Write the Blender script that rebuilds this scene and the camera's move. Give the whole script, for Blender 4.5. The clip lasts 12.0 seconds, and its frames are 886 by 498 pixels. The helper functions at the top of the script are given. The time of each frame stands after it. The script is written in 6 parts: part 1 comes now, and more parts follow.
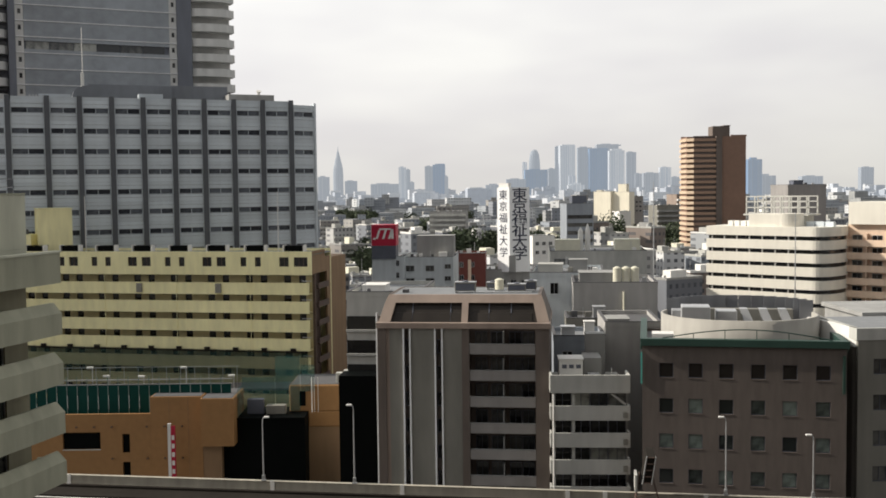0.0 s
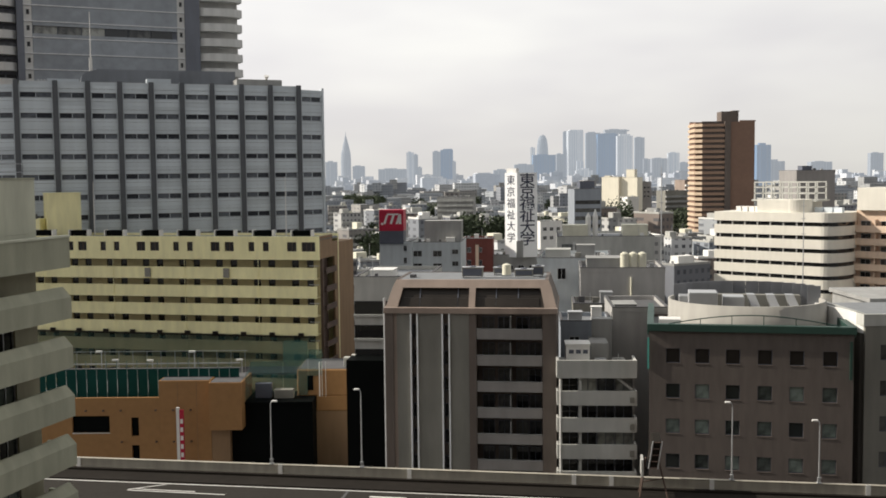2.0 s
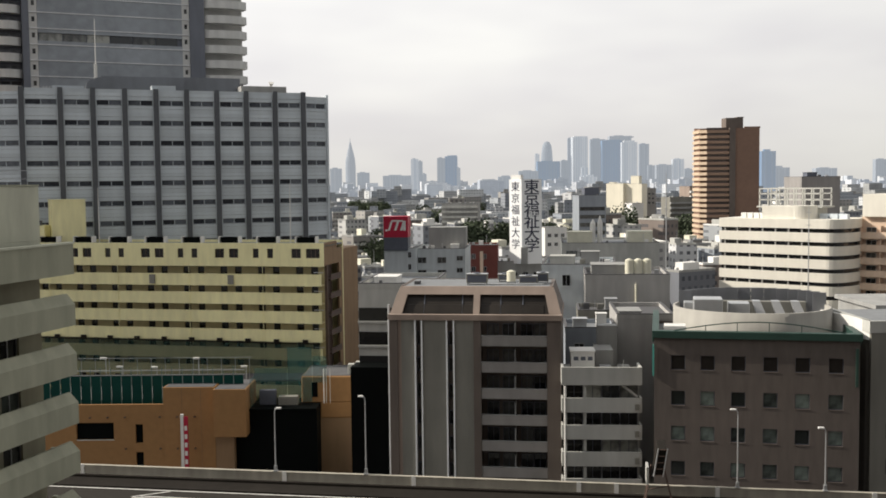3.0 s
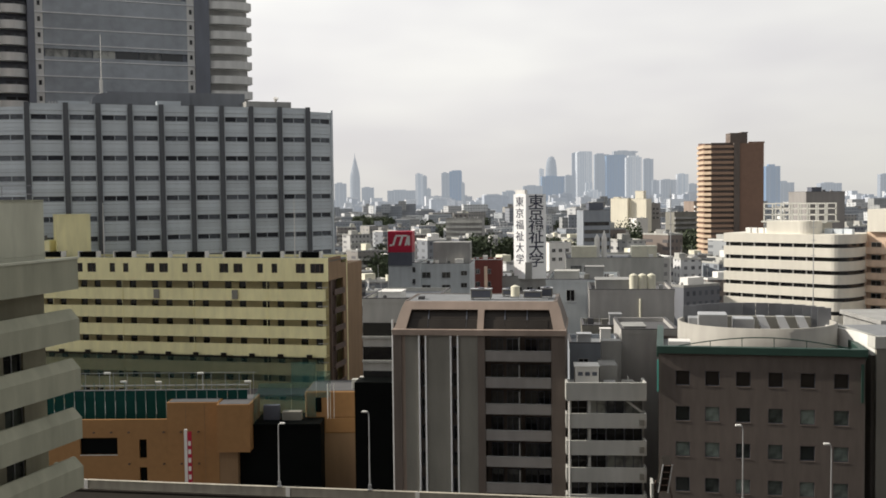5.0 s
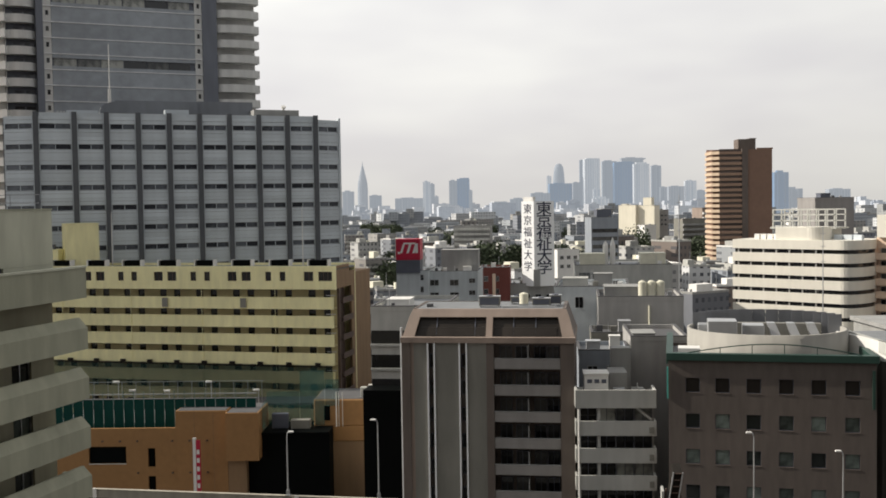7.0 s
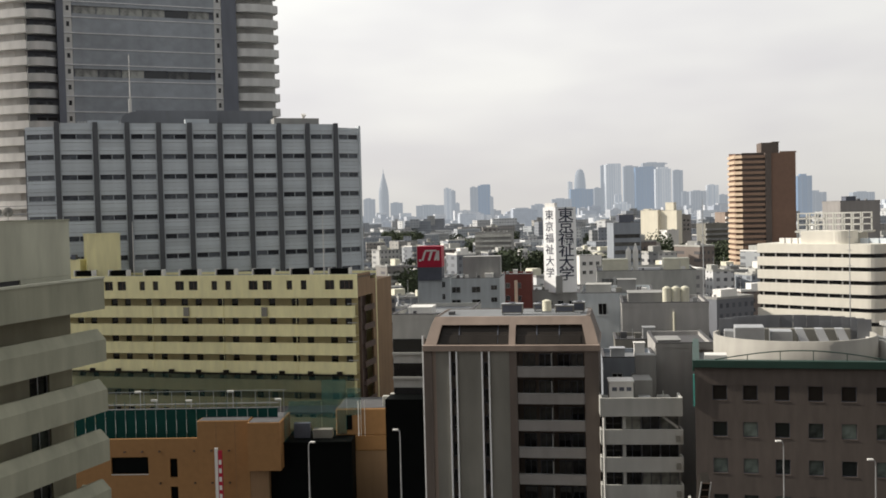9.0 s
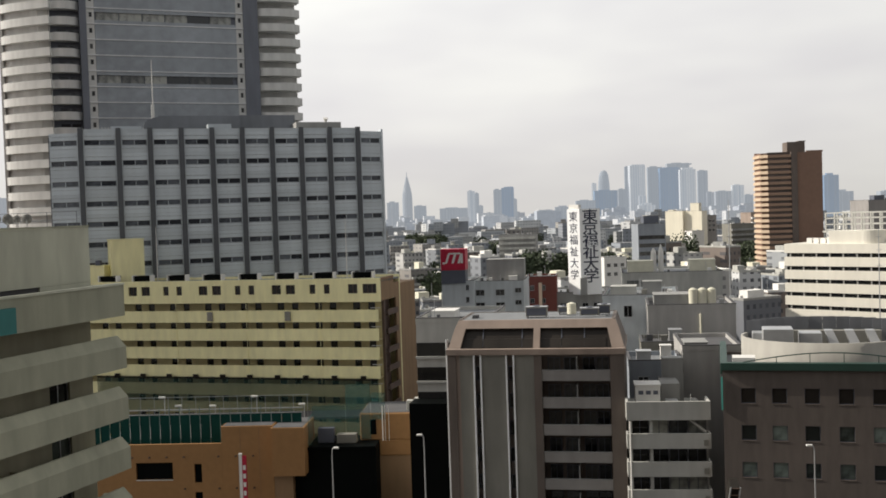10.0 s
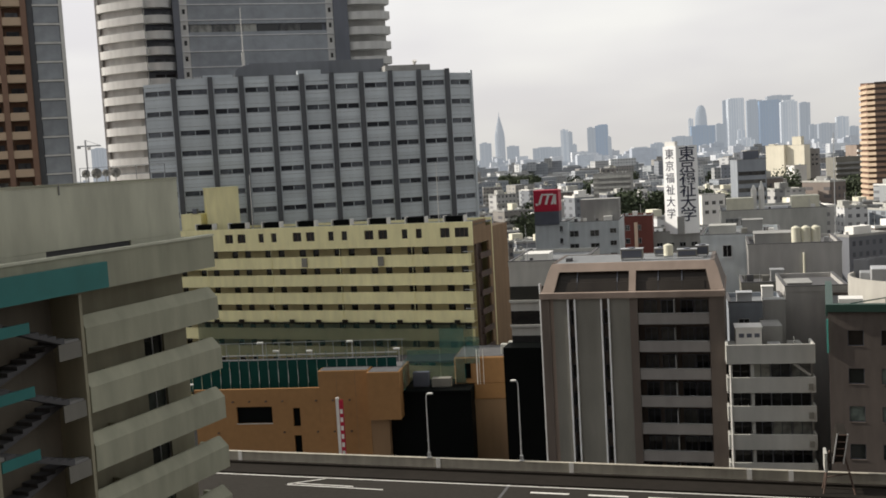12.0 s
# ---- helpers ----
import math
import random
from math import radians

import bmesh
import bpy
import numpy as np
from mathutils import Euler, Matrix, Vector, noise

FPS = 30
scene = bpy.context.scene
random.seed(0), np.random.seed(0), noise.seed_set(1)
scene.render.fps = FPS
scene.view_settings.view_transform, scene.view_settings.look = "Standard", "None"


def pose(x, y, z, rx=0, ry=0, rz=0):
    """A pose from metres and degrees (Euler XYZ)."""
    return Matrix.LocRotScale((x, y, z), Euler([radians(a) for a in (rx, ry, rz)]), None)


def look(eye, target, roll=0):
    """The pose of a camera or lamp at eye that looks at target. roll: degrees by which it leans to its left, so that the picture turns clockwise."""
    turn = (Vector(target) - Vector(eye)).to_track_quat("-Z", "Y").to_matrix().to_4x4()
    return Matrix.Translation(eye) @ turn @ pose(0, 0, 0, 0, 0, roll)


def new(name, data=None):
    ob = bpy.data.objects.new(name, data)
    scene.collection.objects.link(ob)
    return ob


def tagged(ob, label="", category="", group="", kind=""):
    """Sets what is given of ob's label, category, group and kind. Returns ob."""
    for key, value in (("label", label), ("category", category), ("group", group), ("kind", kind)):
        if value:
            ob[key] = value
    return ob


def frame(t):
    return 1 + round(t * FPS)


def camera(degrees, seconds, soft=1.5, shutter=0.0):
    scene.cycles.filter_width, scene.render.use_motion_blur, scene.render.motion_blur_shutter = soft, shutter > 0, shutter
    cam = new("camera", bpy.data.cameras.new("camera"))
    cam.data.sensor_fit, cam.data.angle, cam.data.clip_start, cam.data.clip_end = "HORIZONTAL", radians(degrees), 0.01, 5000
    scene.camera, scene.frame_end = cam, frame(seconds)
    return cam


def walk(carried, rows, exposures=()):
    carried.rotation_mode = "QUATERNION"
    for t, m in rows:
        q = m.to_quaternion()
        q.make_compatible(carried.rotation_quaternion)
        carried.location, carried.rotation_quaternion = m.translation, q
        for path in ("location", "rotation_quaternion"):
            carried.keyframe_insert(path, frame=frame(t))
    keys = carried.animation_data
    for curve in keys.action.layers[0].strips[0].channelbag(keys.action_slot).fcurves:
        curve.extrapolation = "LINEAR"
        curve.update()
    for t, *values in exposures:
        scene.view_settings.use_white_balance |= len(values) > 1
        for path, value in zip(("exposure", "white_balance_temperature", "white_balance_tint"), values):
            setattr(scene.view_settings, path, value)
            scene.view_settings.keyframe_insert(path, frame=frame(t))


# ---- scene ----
cam = camera(46.0, 12.0, soft=1.75)
ROWS = [
    (0.0, 0.0, 0.0, 42.0, -3.29, 0.7, 0.0),
    (0.5, 0.045, -0.176, 42.007, -3.521, 0.697, 0.065),
    (1.0, 0.063, -0.227, 41.983, -3.764, 0.672, 0.199),
    (1.5, 0.056, -0.163, 42.004, -4.018, 0.64, 0.315),
    (2.0, 0.03, -0.178, 42.0, -4.093, 0.625, 0.426),
    (2.5, 0.072, -0.019, 41.989, -3.953, 0.658, 0.564),
    (3.0, 0.039, -0.02, 42.007, -3.735, 0.652, 0.672),
    (3.5, 0.079, 0.035, 42.025, -3.521, 0.65, 0.793),
    (5.5, 0.057, -0.045, 42.024, -2.772, 0.639, 0.916),
    (6.0, 0.017, -0.007, 42.012, -2.673, 0.665, 0.899),
    (6.5, 0.005, 0.182, 42.028, -2.591, 0.719, 1.087),
    (7.0, 0.024, 0.184, 42.0, -2.495, 0.882, 1.334),
    (9.0, -0.022, 1.291, 42.005, -2.095, 1.402, 2.488),
    (9.5, -0.005, 1.843, 42.021, -1.978, 1.624, 3.023),
    (10.0, 0.03, 2.222, 42.016, -1.909, 1.899, 3.785),
    (10.5, 0.006, 2.678, 42.104, -1.918, 2.105, 4.755),
    (11.0, 0.075, 3.166, 42.139, -1.928, 2.496, 5.998),
    (11.5, 0.109, 3.44, 42.174, -1.957, 2.871, 7.406),
    (11.7, 0.128, 3.57, 42.189, -2.459, 3.019, 7.994),
    (11.8, 0.137, 3.636, 42.196, -2.962, 3.094, 8.288),
    (11.9, 0.147, 3.701, 42.204, -3.907, 3.168, 8.582),
    (12.0, 0.156, 3.766, 42.211, -4.912, 3.242, 8.876),
]
walk(cam, [(t, pose(x, y, z, 90 + pitch, roll, yaw)) for t, x, y, z, pitch, roll, yaw in ROWS], exposures=((0.0, 0.0), (3.0, 0.0), (6.0, -0.08), (9.5, -0.07), (11.0, -0.15), (12.0, -0.08)))

# ---- world, sun, exposure ----
SUN_AZ, SUN_EL = -84.0, 32.0            # degrees from straight ahead (minus: to the left), and above the horizon
world = bpy.data.worlds.new("sky")
scene.world = world
world.use_nodes = True
wn, wl = world.node_tree.nodes, world.node_tree.links
wn.clear()
sky = wn.new("ShaderNodeTexSky")
sky.sky_type, sky.sun_disc = "NISHITA", False
sky.sun_elevation, sky.sun_rotation = radians(SUN_EL), radians(SUN_AZ)
sky.air_density, sky.dust_density, sky.ozone_density, sky.altitude = 1.0, 4.0, 1.0, 60
fade = wn.new("ShaderNodeHueSaturation")       # thin high cloud takes the blue out of the sky
fade.inputs["Saturation"].default_value = 0.16
wl.new(sky.outputs[0], fade.inputs["Color"])
wco = wn.new("ShaderNodeTexCoord")
wmap = wn.new("ShaderNodeMapping")
wmap.inputs["Scale"].default_value = (2.2, 2.2, 7.0)
wl.new(wco.outputs["Generated"], wmap.inputs["Vector"])
cloud = wn.new("ShaderNodeTexNoise")
cloud.inputs["Scale"].default_value, cloud.inputs["Detail"].default_value = 1.6, 3.0
wl.new(wmap.outputs[0], cloud.inputs["Vector"])
cramp = wn.new("ShaderNodeValToRGB")
cramp.color_ramp.elements[0].position, cramp.color_ramp.elements[0].color = 0.34, (0.90, 0.89, 0.92, 1)
cramp.color_ramp.elements[1].position, cramp.color_ramp.elements[1].color = 0.68, (1.09, 1.09, 1.07, 1)
wl.new(cloud.outputs[0], cramp.inputs[0])
wsep = wn.new("ShaderNodeVectorMath")            # haze glows on the sun's side of the sky and thins out overhead and to the north
wsep.operation = "DOT_PRODUCT"
wsep.inputs[1].default_value = (-0.62, 0.68, -0.39)
wl.new(wco.outputs["Generated"], wsep.inputs[0])
wr = wn.new("ShaderNodeMapRange")
wr.interpolation_type = "SMOOTHSTEP"
wr.inputs["From Min"].default_value, wr.inputs["From Max"].default_value = -0.75, 0.82
wr.inputs["To Min"].default_value, wr.inputs["To Max"].default_value = 0.46, 1.0
wl.new(wsep.outputs["Value"], wr.inputs["Value"])
glow = wn.new("ShaderNodeVectorMath")
glow.operation = "SCALE"
glow.inputs[0].default_value = (10.9, 10.85, 10.65)
wl.new(wr.outputs[0], glow.inputs["Scale"])
veil = wn.new("ShaderNodeMix")
veil.data_type, veil.blend_type = "RGBA", "MIX"
veil.inputs[0].default_value = 0.82
wl.new(fade.outputs[0], veil.inputs[6])
wl.new(glow.outputs[0], veil.inputs[7])
wz = wn.new("ShaderNodeSeparateXYZ")            # thicker, greyer haze close to the horizon
wl.new(wco.outputs["Generated"], wz.inputs[0])
hz = wn.new("ShaderNodeValToRGB")
hz.color_ramp.elements[0].position, hz.color_ramp.elements[0].color = 0.0, (0.78, 0.765, 0.745, 1)
hz.color_ramp.elements[1].position, hz.color_ramp.elements[1].color = 0.22, (1.0, 1.0, 1.0, 1)
mid = hz.color_ramp.elements.new(0.09)
mid.color = (0.90, 0.89, 0.89, 1)
wl.new(wz.outputs["Z"], hz.inputs[0])
low = wn.new("ShaderNodeMix")
low.data_type, low.blend_type = "RGBA", "MULTIPLY"
low.inputs[0].default_value = 1.0
wl.new(veil.outputs[2], low.inputs[6])
wl.new(hz.outputs[0], low.inputs[7])
cmul = wn.new("ShaderNodeMix")
cmul.data_type, cmul.blend_type = "RGBA", "MULTIPLY"
cmul.inputs[0].default_value = 1.0
wl.new(low.outputs[2], cmul.inputs[6])
wl.new(cramp.outputs[0], cmul.inputs[7])
wbg = wn.new("ShaderNodeBackground")
wbg.inputs["Strength"].default_value = 0.104
wl.new(cmul.outputs[2], wbg.inputs["Color"])
wout = wn.new("ShaderNodeOutputWorld")
wl.new(wbg.outputs[0], wout.inputs[0])

sun = new("sun", bpy.data.lights.new("sun", "SUN"))
sun.data.energy, sun.data.angle, sun.data.color = 5.0, radians(0.6), (1.0, 0.92, 0.80)
az, el = radians(SUN_AZ), radians(SUN_EL)
sun.matrix_world = look((math.sin(az) * math.cos(el) * 300, math.cos(az) * math.cos(el) * 300, 42 + math.sin(el) * 300), (0, 0, 42))


# ---- materials ----
def surface(name, color, rough=0.85, spread=0.18, grain=0.6, big=0.07, bump=0.25, metal=0.0, streak=0.0, vary=0.0, island=0.0):
    """A weathered surface: fine grain, broad stains, rain streaks, relief and per-piece variation."""
    m = bpy.data.materials.new(name)
    m.use_nodes = True
    n, l = m.node_tree.nodes, m.node_tree.links
    b = n["Principled BSDF"]
    b.inputs["Roughness"].default_value, b.inputs["Metallic"].default_value = rough, metal
    co = n.new("ShaderNodeTexCoord")
    fine = n.new("ShaderNodeTexNoise")
    fine.inputs["Scale"].default_value, fine.inputs["Detail"].default_value = grain, 6
    broad = n.new("ShaderNodeTexNoise")
    broad.inputs["Scale"].default_value, broad.inputs["Detail"].default_value = big, 4
    mp = n.new("ShaderNodeMapping")
    mp.inputs["Scale"].default_value = (1, 1, 0.22 if streak else 1)
    l.new(co.outputs["Object"], mp.inputs["Vector"])
    l.new(mp.outputs[0], fine.inputs["Vector"])
    l.new(co.outputs["Object"], broad.inputs["Vector"])
    add = n.new("ShaderNodeMath")
    add.operation = "ADD"
    l.new(fine.outputs[0], add.inputs[0])
    l.new(broad.outputs[0], add.inputs[1])
    mr = n.new("ShaderNodeMapRange")
    mr.inputs["From Min"].default_value, mr.inputs["From Max"].default_value = 0.6, 1.4
    mr.inputs["To Min"].default_value, mr.inputs["To Max"].default_value = 1 - spread - streak, 1 + spread
    l.new(add.outputs[0], mr.inputs["Value"])
    last = mr.outputs[0]
    for amount, node, sock in ((vary, "ShaderNodeObjectInfo", "Random"), (island, "ShaderNodeNewGeometry", "Random Per Island")):
        if amount:
            src = n.new(node)
            r = n.new("ShaderNodeMapRange")
            r.inputs["To Min"].default_value, r.inputs["To Max"].default_value = 1 - amount, 1 + amount
            l.new(src.outputs[sock], r.inputs["Value"])
            mu = n.new("ShaderNodeMath")
            mu.operation = "MULTIPLY"
            l.new(last, mu.inputs[0])
            l.new(r.outputs[0], mu.inputs[1])
            last = mu.outputs[0]
    mix = n.new("ShaderNodeVectorMath")
    mix.operation = "SCALE"
    mix.inputs[0].default_value = color
    l.new(last, mix.inputs["Scale"])
    l.new(mix.outputs[0], b.inputs["Base Color"])
    if bump:
        bp = n.new("ShaderNodeBump")
        bp.inputs["Strength"].default_value, bp.inputs["Distance"].default_value = bump, 0.04
        l.new(fine.outputs[0], bp.inputs["Height"])
        l.new(bp.outputs[0], b.inputs["Normal"])
    return m


def glazing(name, dark, light, rough=0.08):
    """Window glass over a dim room, some panes with pale curtains drawn."""
    m = bpy.data.materials.new(name)
    m.use_nodes = True
    n, l = m.node_tree.nodes, m.node_tree.links
    b = n["Principled BSDF"]
    b.inputs["Roughness"].default_value = rough
    b.inputs["IOR"].default_value = 1.5
    info = n.new("ShaderNodeObjectInfo")
    co = n.new("ShaderNodeTexCoord")
    no = n.new("ShaderNodeTexNoise")
    no.inputs["Scale"].default_value = 0.9
    l.new(co.outputs["Object"], no.inputs["Vector"])
    mu = n.new("ShaderNodeMath")
    mu.operation = "MULTIPLY"
    l.new(info.outputs["Random"], mu.inputs[0])
    l.new(no.outputs[0], mu.inputs[1])
    rp = n.new("ShaderNodeValToRGB")
    rp.color_ramp.elements[0].position, rp.color_ramp.elements[0].color = 0.1, (*dark, 1)
    rp.color_ramp.elements[1].position, rp.color_ramp.elements[1].color = 0.42, (*light, 1)
    l.new(mu.outputs[0], rp.inputs[0])
    l.new(rp.outputs[0], b.inputs["Base Color"])
    return m


def windowed(name, walls, glass, sx=3.2, sz=3.0, island=True):
    """Facade of a building several hundred metres off: storeys of small dark windows in a painted wall, each building in its own colour."""
    m = bpy.data.materials.new(name)
    m.use_nodes = True
    n, l = m.node_tree.nodes, m.node_tree.links
    b = n["Principled BSDF"]
    b.inputs["Roughness"].default_value = 0.8
    geo = n.new("ShaderNodeNewGeometry")
    sep = n.new("ShaderNodeSeparateXYZ")
    l.new(geo.outputs["Position"], sep.inputs[0])
    add = n.new("ShaderNodeMath")
    add.operation = "ADD"
    l.new(sep.outputs["X"], add.inputs[0])
    l.new(sep.outputs["Y"], add.inputs[1])
    com = n.new("ShaderNodeCombineXYZ")
    l.new(add.outputs[0], com.inputs["X"])
    l.new(sep.outputs["Z"], com.inputs["Y"])
    br = n.new("ShaderNodeTexBrick")
    br.offset, br.squash = 0.0, 1.0
    br.inputs["Scale"].default_value = 1.0
    br.inputs["Brick Width"].default_value, br.inputs["Row Height"].default_value = sx, sz
    br.inputs["Mortar Size"].default_value, br.inputs["Mortar Smooth"].default_value = 0.85, 0.0
    br.inputs["Color1"].default_value = (1, 1, 1, 1)
    br.inputs["Color2"].default_value = (0.55, 0.55, 0.55, 1)
    br.inputs["Mortar"].default_value = (0, 0, 0, 1)
    l.new(com.outputs[0], br.inputs["Vector"])
    rp = n.new("ShaderNodeValToRGB")
    rp.color_ramp.interpolation = "CONSTANT"
    while len(rp.color_ramp.elements) < len(walls):
        rp.color_ramp.elements.new(1.0)
    for i, c in enumerate(walls):
        rp.color_ramp.elements[i].position, rp.color_ramp.elements[i].color = i / len(walls), (*c, 1)
    if island:
        l.new(geo.outputs["Random Per Island"], rp.inputs[0])
    else:
        info = n.new("ShaderNodeObjectInfo")
        l.new(info.outputs["Random"], rp.inputs[0])
    stain = n.new("ShaderNodeTexNoise")
    stain.inputs["Scale"].default_value, stain.inputs["Detail"].default_value = 0.12, 5
    l.new(geo.outputs["Position"], stain.inputs["Vector"])
    sm = n.new("ShaderNodeMapRange")
    sm.inputs["To Min"].default_value, sm.inputs["To Max"].default_value = 0.72, 1.2
    l.new(stain.outputs[0], sm.inputs["Value"])
    sc = n.new("ShaderNodeVectorMath")
    sc.operation = "SCALE"
    l.new(rp.outputs[0], sc.inputs[0])
    l.new(sm.outputs[0], sc.inputs["Scale"])
    nz = n.new("ShaderNodeSeparateXYZ")
    l.new(geo.outputs["True Normal"], nz.inputs[0])
    ab = n.new("ShaderNodeMath")
    ab.operation = "LESS_THAN"
    ab.inputs[1].default_value = 0.5
    l.new(nz.outputs["Z"], ab.inputs[0])
    fac = n.new("ShaderNodeMath")
    fac.operation = "MULTIPLY"
    l.new(ab.outputs[0], fac.inputs[0])
    l.new(br.outputs["Color"], fac.inputs[1])
    mx = n.new("ShaderNodeMix")
    mx.data_type = "RGBA"
    mx.inputs[7].default_value = (*glass, 1)
    l.new(fac.outputs[0], mx.inputs[0])
    l.new(sc.outputs[0], mx.inputs[6])
    up = n.new("ShaderNodeMix")
    up.data_type = "RGBA"
    up.inputs[6].default_value = (0.17, 0.175, 0.185, 1)
    l.new(ab.outputs[0], up.inputs[0])
    l.new(mx.outputs[2], up.inputs[7])
    l.new(up.outputs[2], b.inputs["Base Color"])
    return m


SIGNWHITE = surface("bright_white_sign_enamel", (0.93, 0.94, 0.95), 0.5, spread=0.03, bump=0)
PALEBLUE = surface("pale_blue_grey_render", (0.58, 0.62, 0.64), streak=0.1)
PALEBLUEDARK = surface("slate_grey_render", (0.27, 0.295, 0.33), streak=0.08)
WARMGREY = surface("warm_grey_render", (0.43, 0.42, 0.405), streak=0.16)
CONCRETE = surface("concrete", (0.33, 0.33, 0.32), streak=0.12)
PALE = surface("pale_painted_concrete", (0.50, 0.50, 0.47), streak=0.14)
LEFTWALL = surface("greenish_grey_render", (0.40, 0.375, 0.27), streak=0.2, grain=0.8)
# house render darkened: the stair bay's shade is in the colour
STAIRWELL = surface("shaded_stairwell_render", (0.21, 0.185, 0.145), streak=0.25, grain=0.8)
LEFTBAND = surface("grey_balcony_coating", (0.45, 0.455, 0.345), streak=0.2, grain=0.9)
SCREENWALL = surface("pale_grey_render", (0.70, 0.71, 0.575), streak=0.14, grain=0.8)
TEAL = surface("teal_painted_steel", (0.03, 0.21, 0.2), 0.5)
TEALBRIGHT = surface("bright_teal_paint", (0.10, 0.42, 0.36), 0.5)
TEALFENCE = surface("teal_screen", (0.008, 0.055, 0.048), 0.4)
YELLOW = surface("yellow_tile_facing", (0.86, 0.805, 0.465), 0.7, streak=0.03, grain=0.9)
# darker copy of the facing yellow: gallery shade put into the colour
YELLOWREC = surface("shaded_yellow_recess", (0.50, 0.435, 0.24), 0.8)
TAN = surface("tan_tile_facing", (0.26, 0.165, 0.09), 0.75, streak=0.1)
ORANGE = surface("orange_brown_tile", (0.31, 0.165, 0.062), 0.7, spread=0.14, grain=1.2)
BLACK = surface("black_glass_cladding", (0.004, 0.005, 0.005), 0.6, bump=0)
BLACK.node_tree.nodes["Principled BSDF"].inputs["Specular IOR Level"].default_value = 0.04
SILVER = surface("silver_grey_panel", (0.58, 0.635, 0.68), 0.5, spread=0.1, grain=0.5, vary=0.1, streak=0.06)
SILVERFIN = surface("dark_grey_fin", (0.09, 0.097, 0.11), 0.5)
TOWERGREY = surface("tower_balcony_concrete", (0.68, 0.685, 0.67), 0.8, streak=0.1)
TOWERGLASS = surface("blue_grey_glass_panel", (0.30, 0.33, 0.365), 0.3, spread=0.26, bump=0, vary=0.1)
TOWERDARK = surface("dark_slate_panel", (0.13, 0.145, 0.18), 0.4)
PLANTGREY = surface("slate_plant_cladding", (0.19, 0.205, 0.23), 0.5, streak=0.1)
TOWERSLATE = surface("slate_blue_panel", (0.15, 0.165, 0.20), 0.45, streak=0.05)
WHITELINE = surface("white_metal_ledge", (0.75, 0.76, 0.78), 0.4)
BROWNTILE = surface("brown_tile", (0.14, 0.113, 0.097), 0.7, streak=0.1, grain=1.0)
MAUVE = surface("pinkish_beige_stone", (0.305, 0.24, 0.20), 0.7, streak=0.12)
GREYPANEL = surface("warm_grey_panel", (0.235, 0.228, 0.20), 0.7, streak=0.16)
GREYBAL = surface("grey_balcony_panel", (0.29, 0.275, 0.265), 0.75, streak=0.1)
DARKBRICK = surface("dark_brown_tile", (0.127, 0.105, 0.093), 0.75, streak=0.12, grain=1.4)
GREENCOPPER = surface("dark_green_roof_edge", (0.02, 0.055, 0.043), 0.55)
WHITE = surface("white_paint", (0.78, 0.77, 0.74), 0.7, spread=0.09, streak=0.06)
ROOF = surface("grey_roof_membrane", (0.20, 0.21, 0.22), 0.85, grain=0.8)
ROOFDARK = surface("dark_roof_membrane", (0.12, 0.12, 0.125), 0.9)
STEEL = surface("galvanised_steel", (0.5, 0.51, 0.52), 0.45, metal=0.6)
# brown steel fittings, and the shade painted into the yellow block's end recess
RUSTSHADE = surface("weathered_steel_and_recess_shade", (0.10, 0.065, 0.05), 0.7)
RED = surface("red_sign_face", (0.46, 0.012, 0.045), 0.5)
SIGNGREY = surface("dark_slate_sign_base", (0.10, 0.11, 0.14), 0.6)
INK = surface("dark_navy_lettering", (0.03, 0.035, 0.07), 0.6)
ASPHALT = surface("asphalt", (0.034, 0.031, 0.027), 0.9, grain=2.0, big=0.15)
# near-black: dark fittings, and the road edge where parapet shadow is painted
NEARBLACK = surface("near_black_parts_and_shade", (0.022, 0.019, 0.016), 0.95, grain=1.2, big=0.2, streak=0.1)
for dull in (ASPHALT, ROOFDARK, TEALFENCE, NEARBLACK):
    dull.node_tree.nodes["Principled BSDF"].inputs["Specular IOR Level"].default_value = 0.1
GROUND = surface("city_ground", (0.13, 0.13, 0.13), 0.95, grain=0.2, big=0.01)
PAINT = surface("road_marking_paint", (0.75, 0.74, 0.7), 0.7, grain=3.0)
PARAPET = surface("stained_parapet_concrete", (0.42, 0.39, 0.325), 0.85, streak=0.22, grain=1.1)
BRICKRED = surface("red_brick_facing", (0.17, 0.05, 0.04), 0.8)
CREAMTILE = surface("warm_cream_tile", (0.84, 0.79, 0.65), 0.75, spread=0.08, streak=0.06)
CREAM = surface("cream_tank_paint", (0.70, 0.68, 0.55), 0.6)
PINKISH = surface("salmon_beige_render", (0.72, 0.55, 0.42), 0.8, streak=0.08)
BROWNTOWER = surface("russet_brown_tile", (0.23, 0.14, 0.10), 0.75, spread=0.1)
TOWERBAL = surface("tan_tower_balcony", (0.56, 0.43, 0.31), 0.8, spread=0.08)
LEAF = surface("dark_foliage", (0.05, 0.068, 0.035), 0.85, spread=0.3, grain=1.5, island=0.45, bump=0)
BARK = surface("bark", (0.12, 0.09, 0.06), 0.9)
GLASS = glazing("window_glass", (0.012, 0.013, 0.015), (0.10, 0.10, 0.095))
GLASSDEEP = glazing("shaded_window_glass", (0.006, 0.006, 0.007), (0.03, 0.03, 0.03))
DARKGLASS = surface("brownish_sloped_glass", (0.035, 0.03, 0.026), 0.35, spread=0.5, grain=0.35, bump=0)
DARKGLASS.node_tree.nodes["Principled BSDF"].inputs["Specular IOR Level"].default_value = 0.2
